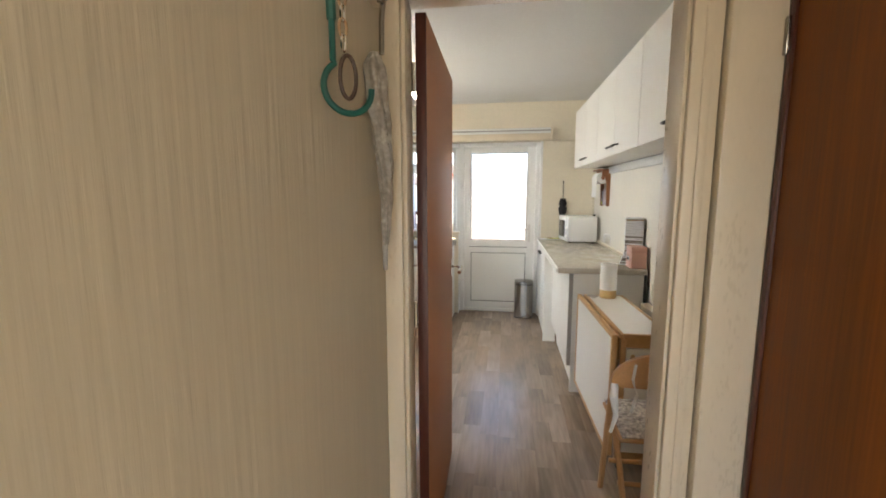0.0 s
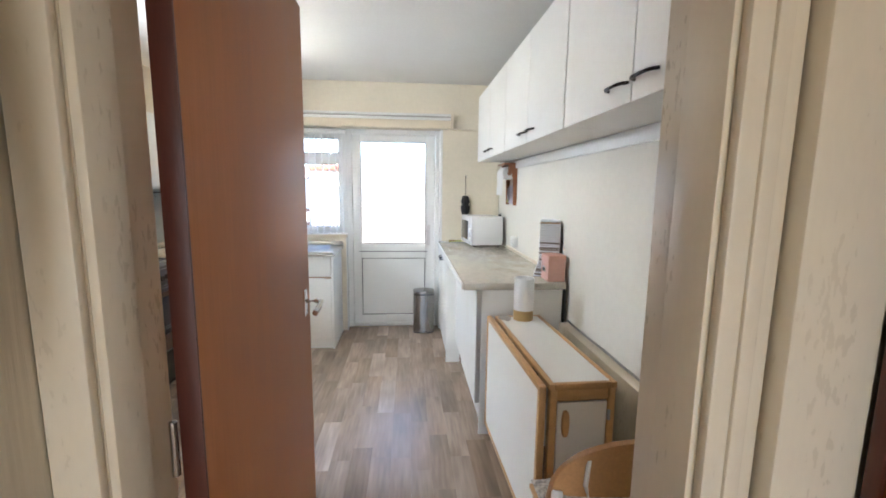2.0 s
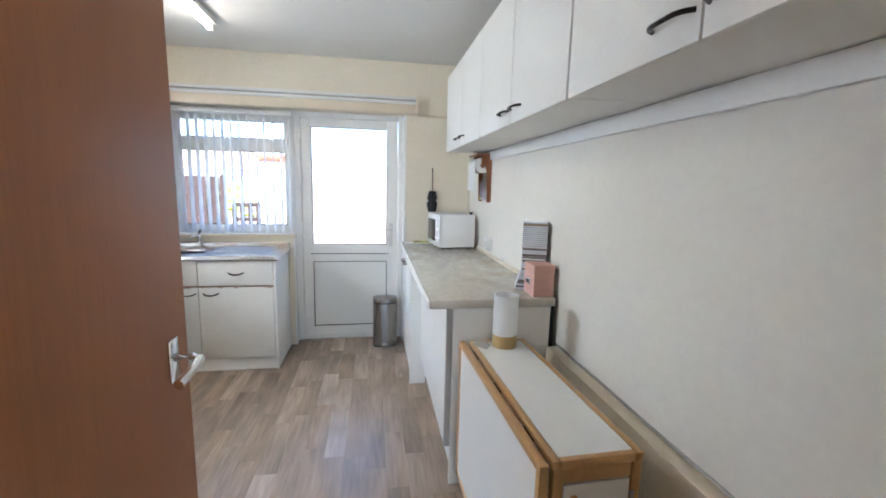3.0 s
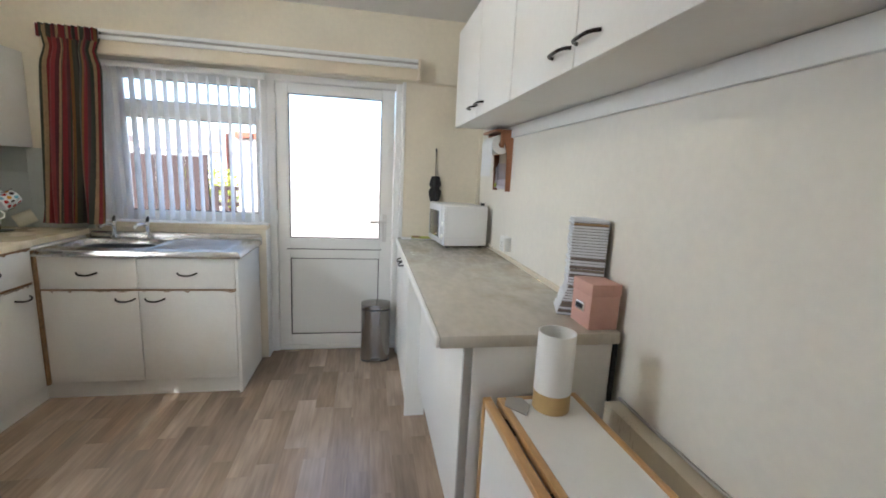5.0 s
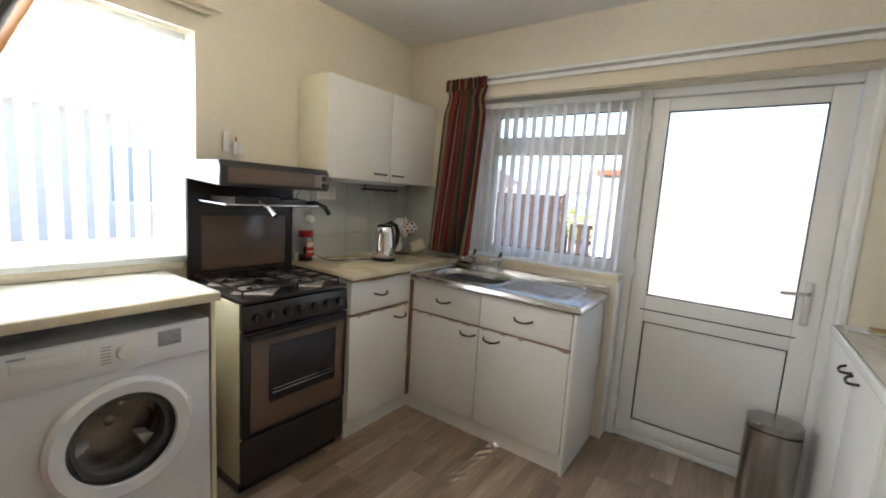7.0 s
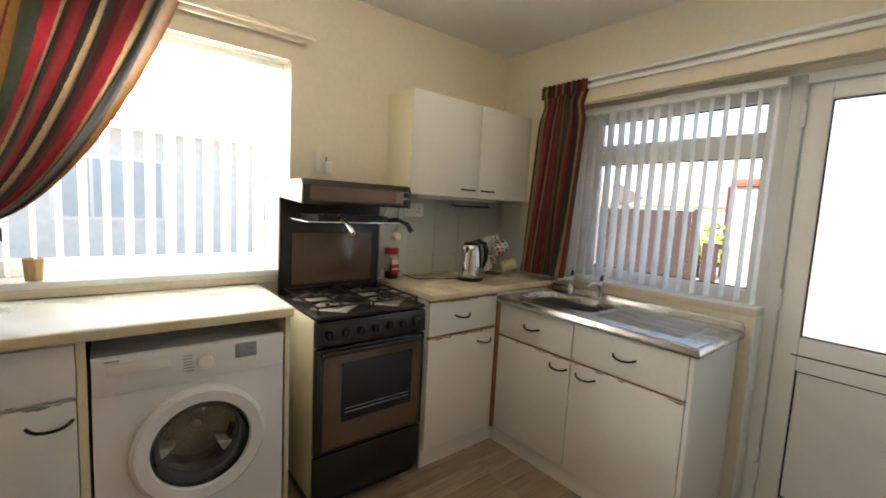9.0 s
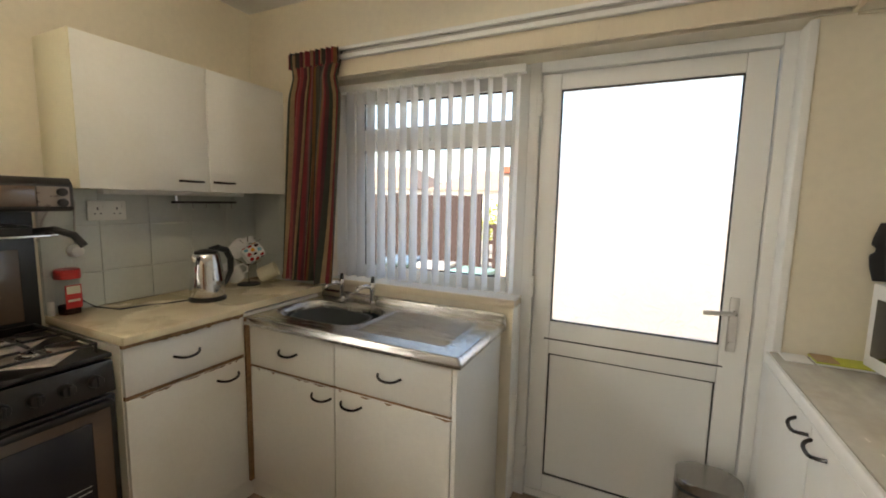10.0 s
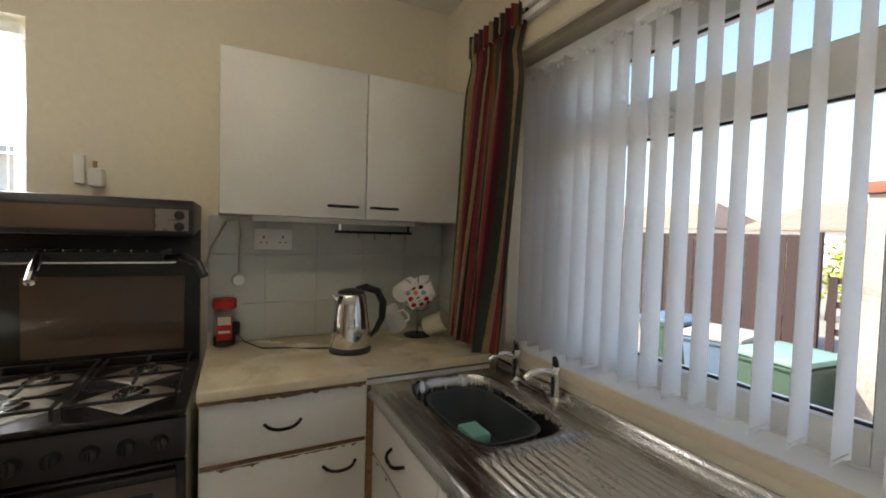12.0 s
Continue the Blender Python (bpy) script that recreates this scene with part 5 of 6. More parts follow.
for x0 in (0.605, 0.80):
    part("ribbon", tube([(x0, 1.497, 0.80), (x0 - 0.012, 1.485, 0.74), (x0 + 0.006, 1.485, 0.68), (x0 - 0.006, 1.50, 0.60)], 0.006, 6), PAPER, cb, "cream cotton tie")
part("ribbon", tube([(0.535, 1.515, 0.71), (0.53, 1.50, 0.66), (0.542, 1.50, 0.58), (0.53, 1.52, 0.50)], 0.014, 8, taper=[1, 1.2, 0.7, 0.5]), PAPER, cb)

# stack of magazines and the pink box
zz = 0.932
TOPC, LOWC = Vector((0.962, 3.050)), Vector((0.935, 3.060))
for i in range(34):
    h = 0.0102
    k = min(1.0, i / 9)
    c = LOWC.lerp(TOPC, k) + Vector((R.uniform(-0.002, 0.002), R.uniform(-0.002, 0.002)))
    mg = thing("disc_case", (0, 0, 0), "slim plastic disc case in a tall leaning stack", "disc case", "stack of disc cases")
    part("tray", B(-0.001, 0.119, 0.002, 0.139, 0.0026, h - 0.0003), PAGES, mg)
    pick = R.random()
    part("cover", B(0, 0.12, 0, 0.14, 0, 0.0018), MAGD, mg)
    part("spine", B(0.002, 0.118, -0.0004, 0.0018, 0.002, h - 0.0008), KRAFT if i == 32 else MAGS if pick < 0.15 else PAGES, mg, "brown card spine" if i == 32 else "")
    mg.matrix_basis = pose(c.x, c.y, zz, 0, 0, -22 + R.uniform(-1.5, 1.5))
    zz += h
pb = thing("storage_box", (1.03, 2.96, 0.932), "pink card storage box with a metal label holder", "box")
part("box", B(0.970, 1.072, 2.897, 3.022, 0.9325, 1.08, bev=0.002), PINK, pb)
part("lid", B(0.9685, 1.0735, 2.8955, 3.0235, 1.045, 1.085, bev=0.002), PINK, pb)
lh = part("label_holder", boxes((0.963, 0.970, 2.930, 2.985, 0.985, 1.015), bev=0.002), CHROME, pb, "metal label holder")
part("hole", B(0.961, 0.964, 2.940, 2.975, 0.993, 1.008), BLACKP, lh)

# microwave with umbrella hung behind it
mw = thing("microwave", (0.92, 4.6, 0.932), "small white microwave oven standing on the counter", "microwave")
MX0, MX1, MY0, MY1 = 0.765, 1.07, 4.425, 4.815
part("body", B(MX0 + 0.012, MX1, MY0, MY1, 0.944, 1.212, bev=0.008), WHITE, mw)
md = part("door", B(MX0, MX0 + 0.012, MY0 + 0.10, MY1, 0.946, 1.21, bev=0.003), WHITE, mw)
part("window", B(MX0 - 0.002, MX0 + 0.002, MY0 + 0.135, MY1 - 0.03, 0.985, 1.165, bev=0.001), OVENW, md)
cpn = part("control_panel", B(MX0, MX0 + 0.012, MY0, MY0 + 0.097, 0.946, 1.21, bev=0.003), WHITE, mw)
for z in (1.0, 1.085):
    part("dial", C((MX0, MY0 + 0.05, z), (MX0 - 0.012, MY0 + 0.05, z), 0.019, 0.016, seg=18, bev=0.002), WHITEP, cpn)
for x in (0.80, 1.04):
    for y in (4.46, 4.78):
        part("foot", C((x, y, 0.932), (x, y, 0.946), 0.012, seg=10), BLACKP, mw)
mw.matrix_basis = Matrix.Translation((-0.012, -0.035, 0)) @ Matrix.Translation((0.765, 4.425, 0)) @ Matrix.Rotation(radians(7), 4, "Z") @ Matrix.Translation((-0.765, -4.425, 0)) @ mw.matrix_basis
solid("plug", boxes((1.03, 1.055, 4.52, 4.555, 1.2122, 1.23), bev=0.004), BLACKP, "black plug lying on the microwave", "plug")

um = thing("umbrella", (0.745, 4.82, 1.21), "black folding umbrella hanging point-up on the wall", "umbrella")
part("shaft", tube([(0.747, 4.822, 1.36), (0.746, 4.828, 1.58)], 0.004, 8), BRUSHED, um)
part("tip", C((0.746, 4.828, 1.575), (0.746, 4.828, 1.60), 0.006, seg=8), BLACKP, um)


def umb(u, v):
    a = 2 * math.pi * u
    r = 0.036 * (0.55 + 0.45 * math.sin(math.pi * (0.15 + 0.8 * v))) * (1 + 0.35 * math.sin(a * 4 + 3 * v)) * (0.72 if 0.45 < v < 0.62 else 1)
    return (0.745 + r * math.cos(a), 4.812 + 0.5 * r * math.sin(a), 1.213 + 0.185 * v)


part("canopy", sheet(umb, 40, 16), BLACKC, um, "crumpled black canopy")
nb = thing("notebook", (0.66, 4.77, 0.932), "notebooks with lime and brown covers by the microwave", "notebook")
part("cover", boxes((0.58, 0.76, 4.735, 4.82, 0.940, 0.944)), LIME, nb)
part("pages", boxes((0.585, 0.755, 4.738, 4.818, 0.9325, 0.940)), PAPER, nb)
solid("leaflet", B(0.50, 0.575, 4.735, 4.825, 0.9325, 0.9355), PAPER, "folded white leaflet on the counter corner", "paper")
solid("card_sleeve", B(0.582, 0.64, 4.74, 4.818, 0.9442, 0.948), KRAFT, "brown card sleeve on top of the notebook", "card")
solid("wall_conduit", boxes((RX - 0.03, RX - 0.004, BY2 - 0.02, BY2, 1.20, 1.70), bev=0.003), WALL, "painted-over conduit in the wall corner", "conduit")
structure("trim_wall_cable", tube([(0.60, BY2 - 0.006, 2.045), (0.75, BY2 - 0.006, 2.04), (0.9, BY2 - 0.006, 2.042), (RX - 0.01, BY2 - 0.006, 2.03)], 0.005, 6), PAINT, "painted cable run across the wall", "cable")

# kitchen roll holder
kr = thing("kitchen_roll_holder", (RX - 0.05, 4.26, 1.33), "red-brown wooden wall shelf holding a paper kitchen roll", "roll holder")
KY0, KY1 = 4.13, 4.40
part("top_shelf", B(RX - 0.115, RX, KY0, KY1, 1.675, 1.69, bev=0.002), REDWOOD, kr)
for y in (KY0, KY1 - 0.014):
    part("side", prism([(RX, y, 1.33), (RX - 0.03, y, 1.33), (RX - 0.034, y, 1.56), (RX - 0.055, y, 1.62), (RX - 0.075, y, 1.675), (RX, y, 1.675)], (0, 0.014, 0), bev=0.002), REDWOOD, kr)
    part("hanger", B(RX - 0.080, RX - 0.056, y, y + 0.012, 1.585, 1.676, bev=0.003), REDWOOD, kr)
part("back_panel", B(RX - 0.008, RX, KY0 + 0.014, KY1 - 0.014, 1.34, 1.50), LILAC, kr, "lilac lower back panel")
part("dowel", C((RX - 0.068, KY0 - 0.012, 1.605), (RX - 0.068, KY1 + 0.012, 1.605), 0.011, seg=14), REDWOOD, kr)
rl = thing("paper_roll", (RX - 0.068, 4.26, 1.55), "white paper kitchen roll with a sheet hanging", "kitchen roll")
rb = bmesh.new()
lathe([(0.016, 0.0), (0.056, 0.0), (0.056, 0.225), (0.016, 0.225), (0.016, 0.0)], (0, 0, 0), 30, rb)
bmesh.ops.transform(rb, verts=rb.verts, matrix=Matrix.Translation((RX - 0.068, KY0 + 0.022, 1.605)) @ Matrix.Rotation(radians(-90), 4, "X"))
part("roll", rb, PAPER, rl)
part("hanging_sheet", sheet(lambda u, v: (RX - 0.125 + 0.004 * math.sin(3 * v), KY0 + 0.024 + 0.221 * u, 1.605 - 0.19 * (1 - v)), 6, 8, 0.0008), PAPER, rl)
wp = thing("wall_picture", (RX, 4.2, 1.33), "small lilac framed picture under the kitchen roll", "picture")
part("frame", boxes((RX - 0.022, RX - 0.009, KY0 + 0.02, KY1 - 0.02, 1.345, 1.362), (RX - 0.022, RX - 0.009, KY0 + 0.02, KY0 + 0.037, 1.362, 1.48), (RX - 0.022, RX - 0.009, KY1 - 0.037, KY1 - 0.02, 1.362, 1.48), bev=0.002), LILAC, wp)
part("ornament", boxes((RX - 0.03, RX - 0.022, KY1 - 0.06, KY1 - 0.03, 1.35, 1.375), bev=0.006), LIME, wp)


def socket(name, loc, gangs, label):
    s = thing(name, (0, 0, 0), label, "socket")
    w = 0.146 if gangs == 2 else 0.086
    part("plate", B(-w / 2, w / 2, -0.009, 0, -0.043, 0.043, bev=0.003), WHITEP, s)
    for g in range(gangs):
        cx = (-w / 4 + g * w / 2) if gangs == 2 else 0
        hole = boxes((cx - 0.003, cx + 0.003, -0.0096, -0.0085, 0.004, 0.014), (cx - 0.014, cx - 0.008, -0.0096, -0.0085, -0.016, -0.011), (cx + 0.008, cx + 0.014, -0.0096, -0.0085, -0.016, -0.011))
        part("pin_holes", hole, BLACKP, s)
        part("rocker", B(cx + 0.018, cx + 0.028, -0.012, -0.008, 0.012, 0.032, bev=0.001), WHITEP, s)
    s.matrix_basis = loc
    return s


socket("wall_socket", pose(LX + 0.012, 4.035, 1.365, 0, 0, 90), 2, "white double socket on the tiles above the worktop")
socket("wall_socket", pose(RX - 0.035, 4.08, 1.02, 0, 0, -90), 1, "white single socket above the counter")
solid("socket_box", B(RX - 0.0352, RX, 4.037, 4.123, 0.977, 1.063, bev=0.003), WHITEP, "white surface box behind the single socket", "socket box")
sp = thing("wall_plug", (LX, 3.435, 1.6), "white wall outlet with a plug above the cooker", "socket")
part("plate", B(LX, LX + 0.02, 3.395, 3.425, 1.545, 1.645, bev=0.004), WHITEP, sp)
part("plug", B(LX, LX + 0.05, 3.44, 3.48, 1.535, 1.60, bev=0.008), WHITEP, sp)
part("neck", C((LX + 0.02, 3.455, 1.60), (LX + 0.02, 3.455, 1.625), 0.006, seg=8), KRAFT, sp)

# ---- worktop things by the sink ----
kx, ky, kz = -1.80, 4.295, 0.948
kt = thing("kettle", (kx, ky, kz), "polished steel jug kettle with black handle on its base", "kettle")
part("base", lathe([(0.08, 0), (0.08, 0.012), (0.07, 0.02), (0.0, 0.02)], (kx, ky, kz), 32), BLACKP, kt)
part("body", lathe([(0.074, 0.022), (0.076, 0.035), (0.072, 0.10), (0.064, 0.17), (0.056, 0.215), (0.05, 0.222)], (kx, ky, kz), 40), CHROME, kt)
part("lid", lathe([(0.052, 0.221), (0.048, 0.232), (0.02, 0.240), (0.0, 0.241)], (kx, ky, kz), 28), BLACKP, kt)
part("spout", tube([(kx, ky - 0.040, kz + 0.178), (kx, ky - 0.056, kz + 0.20), (kx, ky - 0.072, kz + 0.216)], 0.016, 12, taper=[1.0, 0.8, 0.4]), CHROME, kt)
part("handle", tube([(kx, ky + 0.02, kz + 0.236), (kx, ky + 0.06, kz + 0.243), (kx, ky + 0.105, kz + 0.225), (kx, ky + 0.128, kz + 0.18), (kx, ky + 0.125, kz + 0.12), (kx, ky + 0.10, kz + 0.07), (kx, ky + 0.075, kz + 0.05)], 0.014, 12, taper=[0.9, 1.1, 1.15, 1.1, 1.0, 0.8, 0.6]), BLACKP, kt)
part("flex", tube([(kx - 0.03, ky - 0.07, kz + 0.008), (-1.86, 4.16, kz + 0.005), (-1.88, 4.06, kz + 0.012), (-1.93, 3.99, kz + 0.004), (-1.99, 3.93, kz + 0.02), (-2.02, 3.90, kz + 0.05), (-2.055, 3.895, kz + 0.06)], 0.0035, 8), BLACKP, kt)
part("plug", B(-2.078, -2.045, 3.875, 3.915, kz + 0.035, kz + 0.085, bev=0.008), BLACKP, kt)

mt = thing("mug_tree", (-1.93, 4.63, kz), "thin wire mug tree on the worktop corner", "mug stand")
part("stem", tube([(-1.93, 4.63, kz), (-1.93, 4.63, kz + 0.27)], 0.003, 8), BRUSHED, mt)
part("foot", lathe([(0.06, 0), (0.06, 0.006), (0.0, 0.008)], (-1.93, 4.63, kz), 20), BLACKP, mt)


def mug(at, tilt, m, dots, label):
    g = thing("mug", (0, 0, 0), label, "mug", "mugs on the stand")
    part("body", lathe([(0.0, 0.0), (0.034, 0.0), (0.038, 0.006), (0.038, 0.088), (0.0345, 0.088), (0.034, 0.01), (0.0, 0.008)], (0, 0, 0), 24), m, g)
    part("handle", tube([(0.036, 0, 0.072), (0.06, 0, 0.068), (0.066, 0, 0.045), (0.058, 0, 0.022), (0.036, 0, 0.018)], 0.005, 8), m, g)
    if dots:
        for i in range(27):
            a, z, dm = 25 + (i % 9) * 40 + 20 * (i // 9), 0.017 + 0.027 * (i // 9), (DOTR, DOTB, DOTK, DOTY, DOTR, DOTB)[(i * 5 + i // 9) % 6]
            an = radians(a)
            c = Vector((0.0375 * math.cos(an), 0.0375 * math.sin(an), z))
            n = Vector((math.cos(an), math.sin(an), 0))
            part("dot", C(c, c + n * 0.0016, 0.0098, seg=14), dm, g)
    g.matrix_basis = at @ tilt @ Matrix.Scale(1.1, 4)
    return g


mug(Matrix.Translation((-1.865, 4.555, kz + 0.165)), pose(0, 0, 0, -62, 0, -20), WHITE, True, "white mug with coloured dots hanging on the stand")
mug(Matrix.Translation((-1.94, 4.68, kz + 0.165)), pose(0, 0, 0, -30, 20, 130), WHITE, False, "white patterned mug hanging on the stand")
mug(Matrix.Translation((-1.915, 4.535, kz + 0.19)), pose(0, 0, 0, -70, 10, 35), WHITE, False, "cream mug hanging at the top of the stand")
mug(Matrix.Translation((-1.90, 4.535, kz + 0.052)), pose(0, 0, 0, 30, -20, 40), WHITE, False, "cream mug hanging low on the stand")
mug(Matrix.Translation((-1.86, 4.645, kz + 0.055)), pose(0, 0, 0, 60, 35, 110), CREAMCER, False, "cream mug hanging low on the stand")
for i, a in enumerate((20, 110, 200, 290)):
    c, s = math.cos(radians(a)), math.sin(radians(a))
    for z in (0.245, 0.13):
        part("hook", tube([(-1.93, 4.63, kz + z - 0.02), (-1.93 + 0.04 * c, 4.63 + 0.04 * s, kz + z - 0.01), (-1.93 + 0.075 * c, 4.63 + 0.075 * s, kz + z + 0.012)], 0.002, 6), BRUSHED, mt)

jx, jy = -2.03, 3.86
jr = thing("coffee_jar", (jx, jy, kz), "glass coffee jar with red lid and red label", "jar")
part("glass", lathe([(0.036, 0.0), (0.038, 0.005), (0.036, 0.06), (0.038, 0.11), (0.032, 0.128), (0.032, 0.132)], (jx, jy, kz), 8), JAR, jr).visible_shadow = False
part("coffee", lathe([(0.033, 0.004), (0.034, 0.034), (0.0, 0.036)], (jx, jy, kz), 8), COFFEE, jr)
part("lid", lathe([(0.037, 0.132), (0.038, 0.136), (0.038, 0.162), (0.035, 0.166), (0.0, 0.166)], (jx, jy, kz), 20), RED, jr)
lb = part("label", boxes((jx + 0.0335, jx + 0.0375, jy - 0.024, jy + 0.024, kz + 0.028, kz + 0.112), bev=0.001), RED, jr)
part("label_top", boxes((jx + 0.0375, jx + 0.0382, jy - 0.020, jy + 0.020, kz + 0.080, kz + 0.108)), CREAMCER, lb, "cream upper band of the label")
part("print", boxes((jx + 0.0375, jx + 0.0382, jy - 0.018, jy + 0.018, kz + 0.052, kz + 0.060)), CREAMCER, lb)
jr.scale = (1.12, 1.12, 1.12)
solid("spice_pot", C((-2.06, 3.812, kz), (-2.06, 3.812, kz + 0.055), 0.012, seg=14, bev=0.002), WHITEP, "small pale pot at the back of worktop", "pot")
cc = thing("cooker_flex", (LX + 0.02, 3.9, 1.2), "white cooker flex and plug hanging on the wall", "cable")
part("flex", tube([(LX + 0.03, 3.79, 1.25), (LX + 0.03, 3.81, 1.33), (LX + 0.03, 3.86, 1.43), (LX + 0.03, 3.905, 1.445), (LX + 0.03, 3.915, 1.40), (LX + 0.03, 3.91, 1.30), (LX + 0.03, 3.908, 1.23)], 0.0045, 8), CABLE, cc)
part("plug", C((LX + 0.012, 3.908, 1.20), (LX + 0.05, 3.908, 1.20), 0.027, 0.022, seg=18, bev=0.004), WHITEP, cc)

# pedal bin
pbn = thing("pedal_bin", (0.325, 4.72, 0), "brushed steel pedal bin beside the back door", "bin")


def binwall(u, v):
    a = 2 * math.pi * u
    c, s = math.cos(a), math.sin(a)
    k = (abs(c) ** 3.2 + abs(s) ** 3.2) ** (-1 / 3.2)
    return (0.325 + 0.108 * k * c, 4.765 + 0.085 * k * s, 0.012 + 0.385 * v)


part("body", sheet(binwall, 48, 6, 0.003), BRUSHED, pbn)
bl = bmesh.new()
pts = [binwall(i / 40, 0) for i in range(40)]
prism([(x, y, 0.405) for x, y, z in pts], (0, 0, 0.034), bm=bl, bev=0.008)
part("lid", bl, BRUSHED, pbn)
part("band", prism([(0.325 + (x - 0.325) * 0.985, 4.765 + (y - 4.765) * 0.985, 0.396) for x, y, z in pts], (0, 0, 0.009)), BLACKP, pbn)
part("foot_ring", prism([(0.325 + (x - 0.325) * 1.01, 4.765 + (y - 4.765) * 1.01, 0.0) for x, y, z in pts], (0, 0, 0.013)), BLACKP, pbn)
part("pedal", B(0.29, 0.36, 4.655, 4.69, 0.012, 0.024, bev=0.004), BRUSHED, pbn)

# ceiling light
cl = thing("ceiling_light", (-0.75, 3.5, 2.40), "fluorescent strip light on the kitchen ceiling, lit", "light")
part("body", B(-0.86, -0.78, 2.76, 4.18, 2.44, CZ, bev=0.006), WHITEP, cl)
part("tube", C((-0.82, 2.80, 2.42), (-0.82, 4.14, 2.42), 0.013, seg=14), LIT, cl, "glowing fluorescent tube")
for y in (2.77, 4.14):
    part("lampholder", B(-0.84, -0.80, y, y + 0.03, 2.40, 2.44, bev=0.003), WHITEP, cl)

# ---- hall: umbrella and dog lead on the wall ----
hk = thing("wall_hook", (-0.262, 0.70, 1.95), "row of coat hooks high on the hall wall", "hook")
part("board", B(-0.268, -0.25, 0.55, 1.02, 1.95, 2.02, bev=0.003), PAINT, hk)
for y in (0.69, 0.955):
    part("hook", tube([(-0.25, y, 1.98), (-0.225, y, 1.975), (-0.215, y, 1.955), (-0.222, y, 1.965 - 0.03), (-0.235, y, 1.94)], 0.005, 8), BRUSHED, hk)
hu = thing("folded_umbrella", (-0.232, 0.95, 1.25), "rolled umbrella in crinkled clear plastic on a hook", "umbrella")


def humb(u, v):
    a = 2 * math.pi * u
    # v 0 at the tip, 1 at the top
    r = (0.009 + 0.023 * min(1, v / 0.75) ** 0.8) * (1 + 0.18 * math.sin(a * 5 + 9 * v) + 0.07 * math.sin(31 * v + a))
    if v > 0.93:
        r *= 1 - (v - 0.93) / 0.07 * 0.6
    return (-0.236 + 0.010 * math.sin(5 * v) + 0.8 * r * math.cos(a), 0.98 - 0.028 * v + r * math.sin(a), 1.315 + 0.50 * v)


part("canopy", sheet(humb, 36, 60), CLEARP, hu, "crinkled silvery plastic wrap")
part("tip", C((-0.236, 0.982, 1.245), (-0.236, 0.981, 1.32), 0.006, 0.008, seg=12), CABLE, hu)
part("handle", tube([(-0.228, 0.955, 1.81), (-0.226, 0.955, 1.90), (-0.222, 0.965, 1.945), (-0.22, 0.98, 1.955)], 0.007, 8), BRUSHED, hu)
ld = thing("hanging_hook", (-0.225, 0.715, 1.6), "dark green plastic hook and chain hanging in hall", "hanging hook")
HX, HY = 0.74, 0.67


def hp(s, z, off=0.0):
    return Vector((-0.222 + HX * s - HY * off, 0.70 + HY * s + HX * off, z))


part("hook", tube([hp(-0.030, 1.80), hp(-0.030, 1.715)] + [hp(0.050 * math.cos(radians(a)), 1.667 + 0.050 * math.sin(radians(a))) for a in range(124, 376, 12)], 0.0065, 10), GREENP, ld)
part("strap", tube([hp(-0.030, 1.79), hp(-0.032, 1.88), hp(-0.028, 1.96)], 0.010, 8), GREENP, ld)
part("loop", tube([hp(0.004 + 0.017 * math.cos(radians(a)), 1.69 + 0.042 * math.sin(radians(a)), 0.01) for a in range(0, 361, 18)], 0.0045, 8), LEATHER, ld)
for i in range(7):
    part("chain_link", tube([hp((0.008 if i % 2 else 0.004) * math.cos(radians(a)) - 0.004, 1.755 + i * 0.028 + 0.018 * math.sin(radians(a)), 0.01) for a in range(0, 361, 40)], 0.003, 6), KRAFT if i % 2 else CHROME, ld)

# ---- outside ----
structure("ground", B(-400, 400, -400, 600, -0.6, -0.2), LAWN, "pale paved and gravelled garden ground", "ground")
gf = thing("garden_fence", (-6.2, 11.6, -0.2), "brown close-boarded garden fence in sun", "fence")
nb2 = 44
for i in range(nb2):
    x = -9.6 + i * 0.146
    part("board", B(x, x + 0.14, 11.58 + 0.012 * (i % 2), 11.60 + 0.012 * (i % 2), -0.2, 1.56 + R.uniform(-0.01, 0.01)), FENCE, gf)
for i in range(4):
    part("post", B(-9.6 + i * 2.1, -9.5 + i * 2.1, 11.62, 11.72, -0.2, 1.6), FENCE, gf)
part("rail", B(-9.6, -3.18, 11.615, 11.65, 0.2, 0.28), FENCE, gf)
gt = thing("garden_gate", (-2.4, 11.7, -0.2), "low brown lattice garden gate", "gate")
for i in range(8):
    part("slat", B(-3.1 + i * 0.18, -3.0 + i * 0.18, 11.66, 11.68, -0.2, 0.95), FENCE, gt)
for z in (0.1, 0.5, 0.85):
    part("rail", B(-3.1, -1.7, 11.68, 11.71, z, z + 0.09), FENCE, gt)
ob = thing("outbuilding", (0, 9, -0.2), "pebble-dashed outbuilding with brick coping", "outbuilding")
part("wall", B(-1.42, 2.0, 7.6, 10.5, -0.2, 1.75), PEBBLE, ob)
for i in range(10):
    part("brick", B(-1.44 + i * 0.23, -1.225 + i * 0.23, 7.57, 7.68, 1.755, 1.83, bev=0.004), BRICK, ob)
part("roof", prism([(-1.45, 7.69, 1.755), (2.03, 7.69, 1.755), (2.03, 7.69, 1.80), (-1.45, 7.69, 1.80)], (0, 2.9, 0.3)), ROOF, ob)


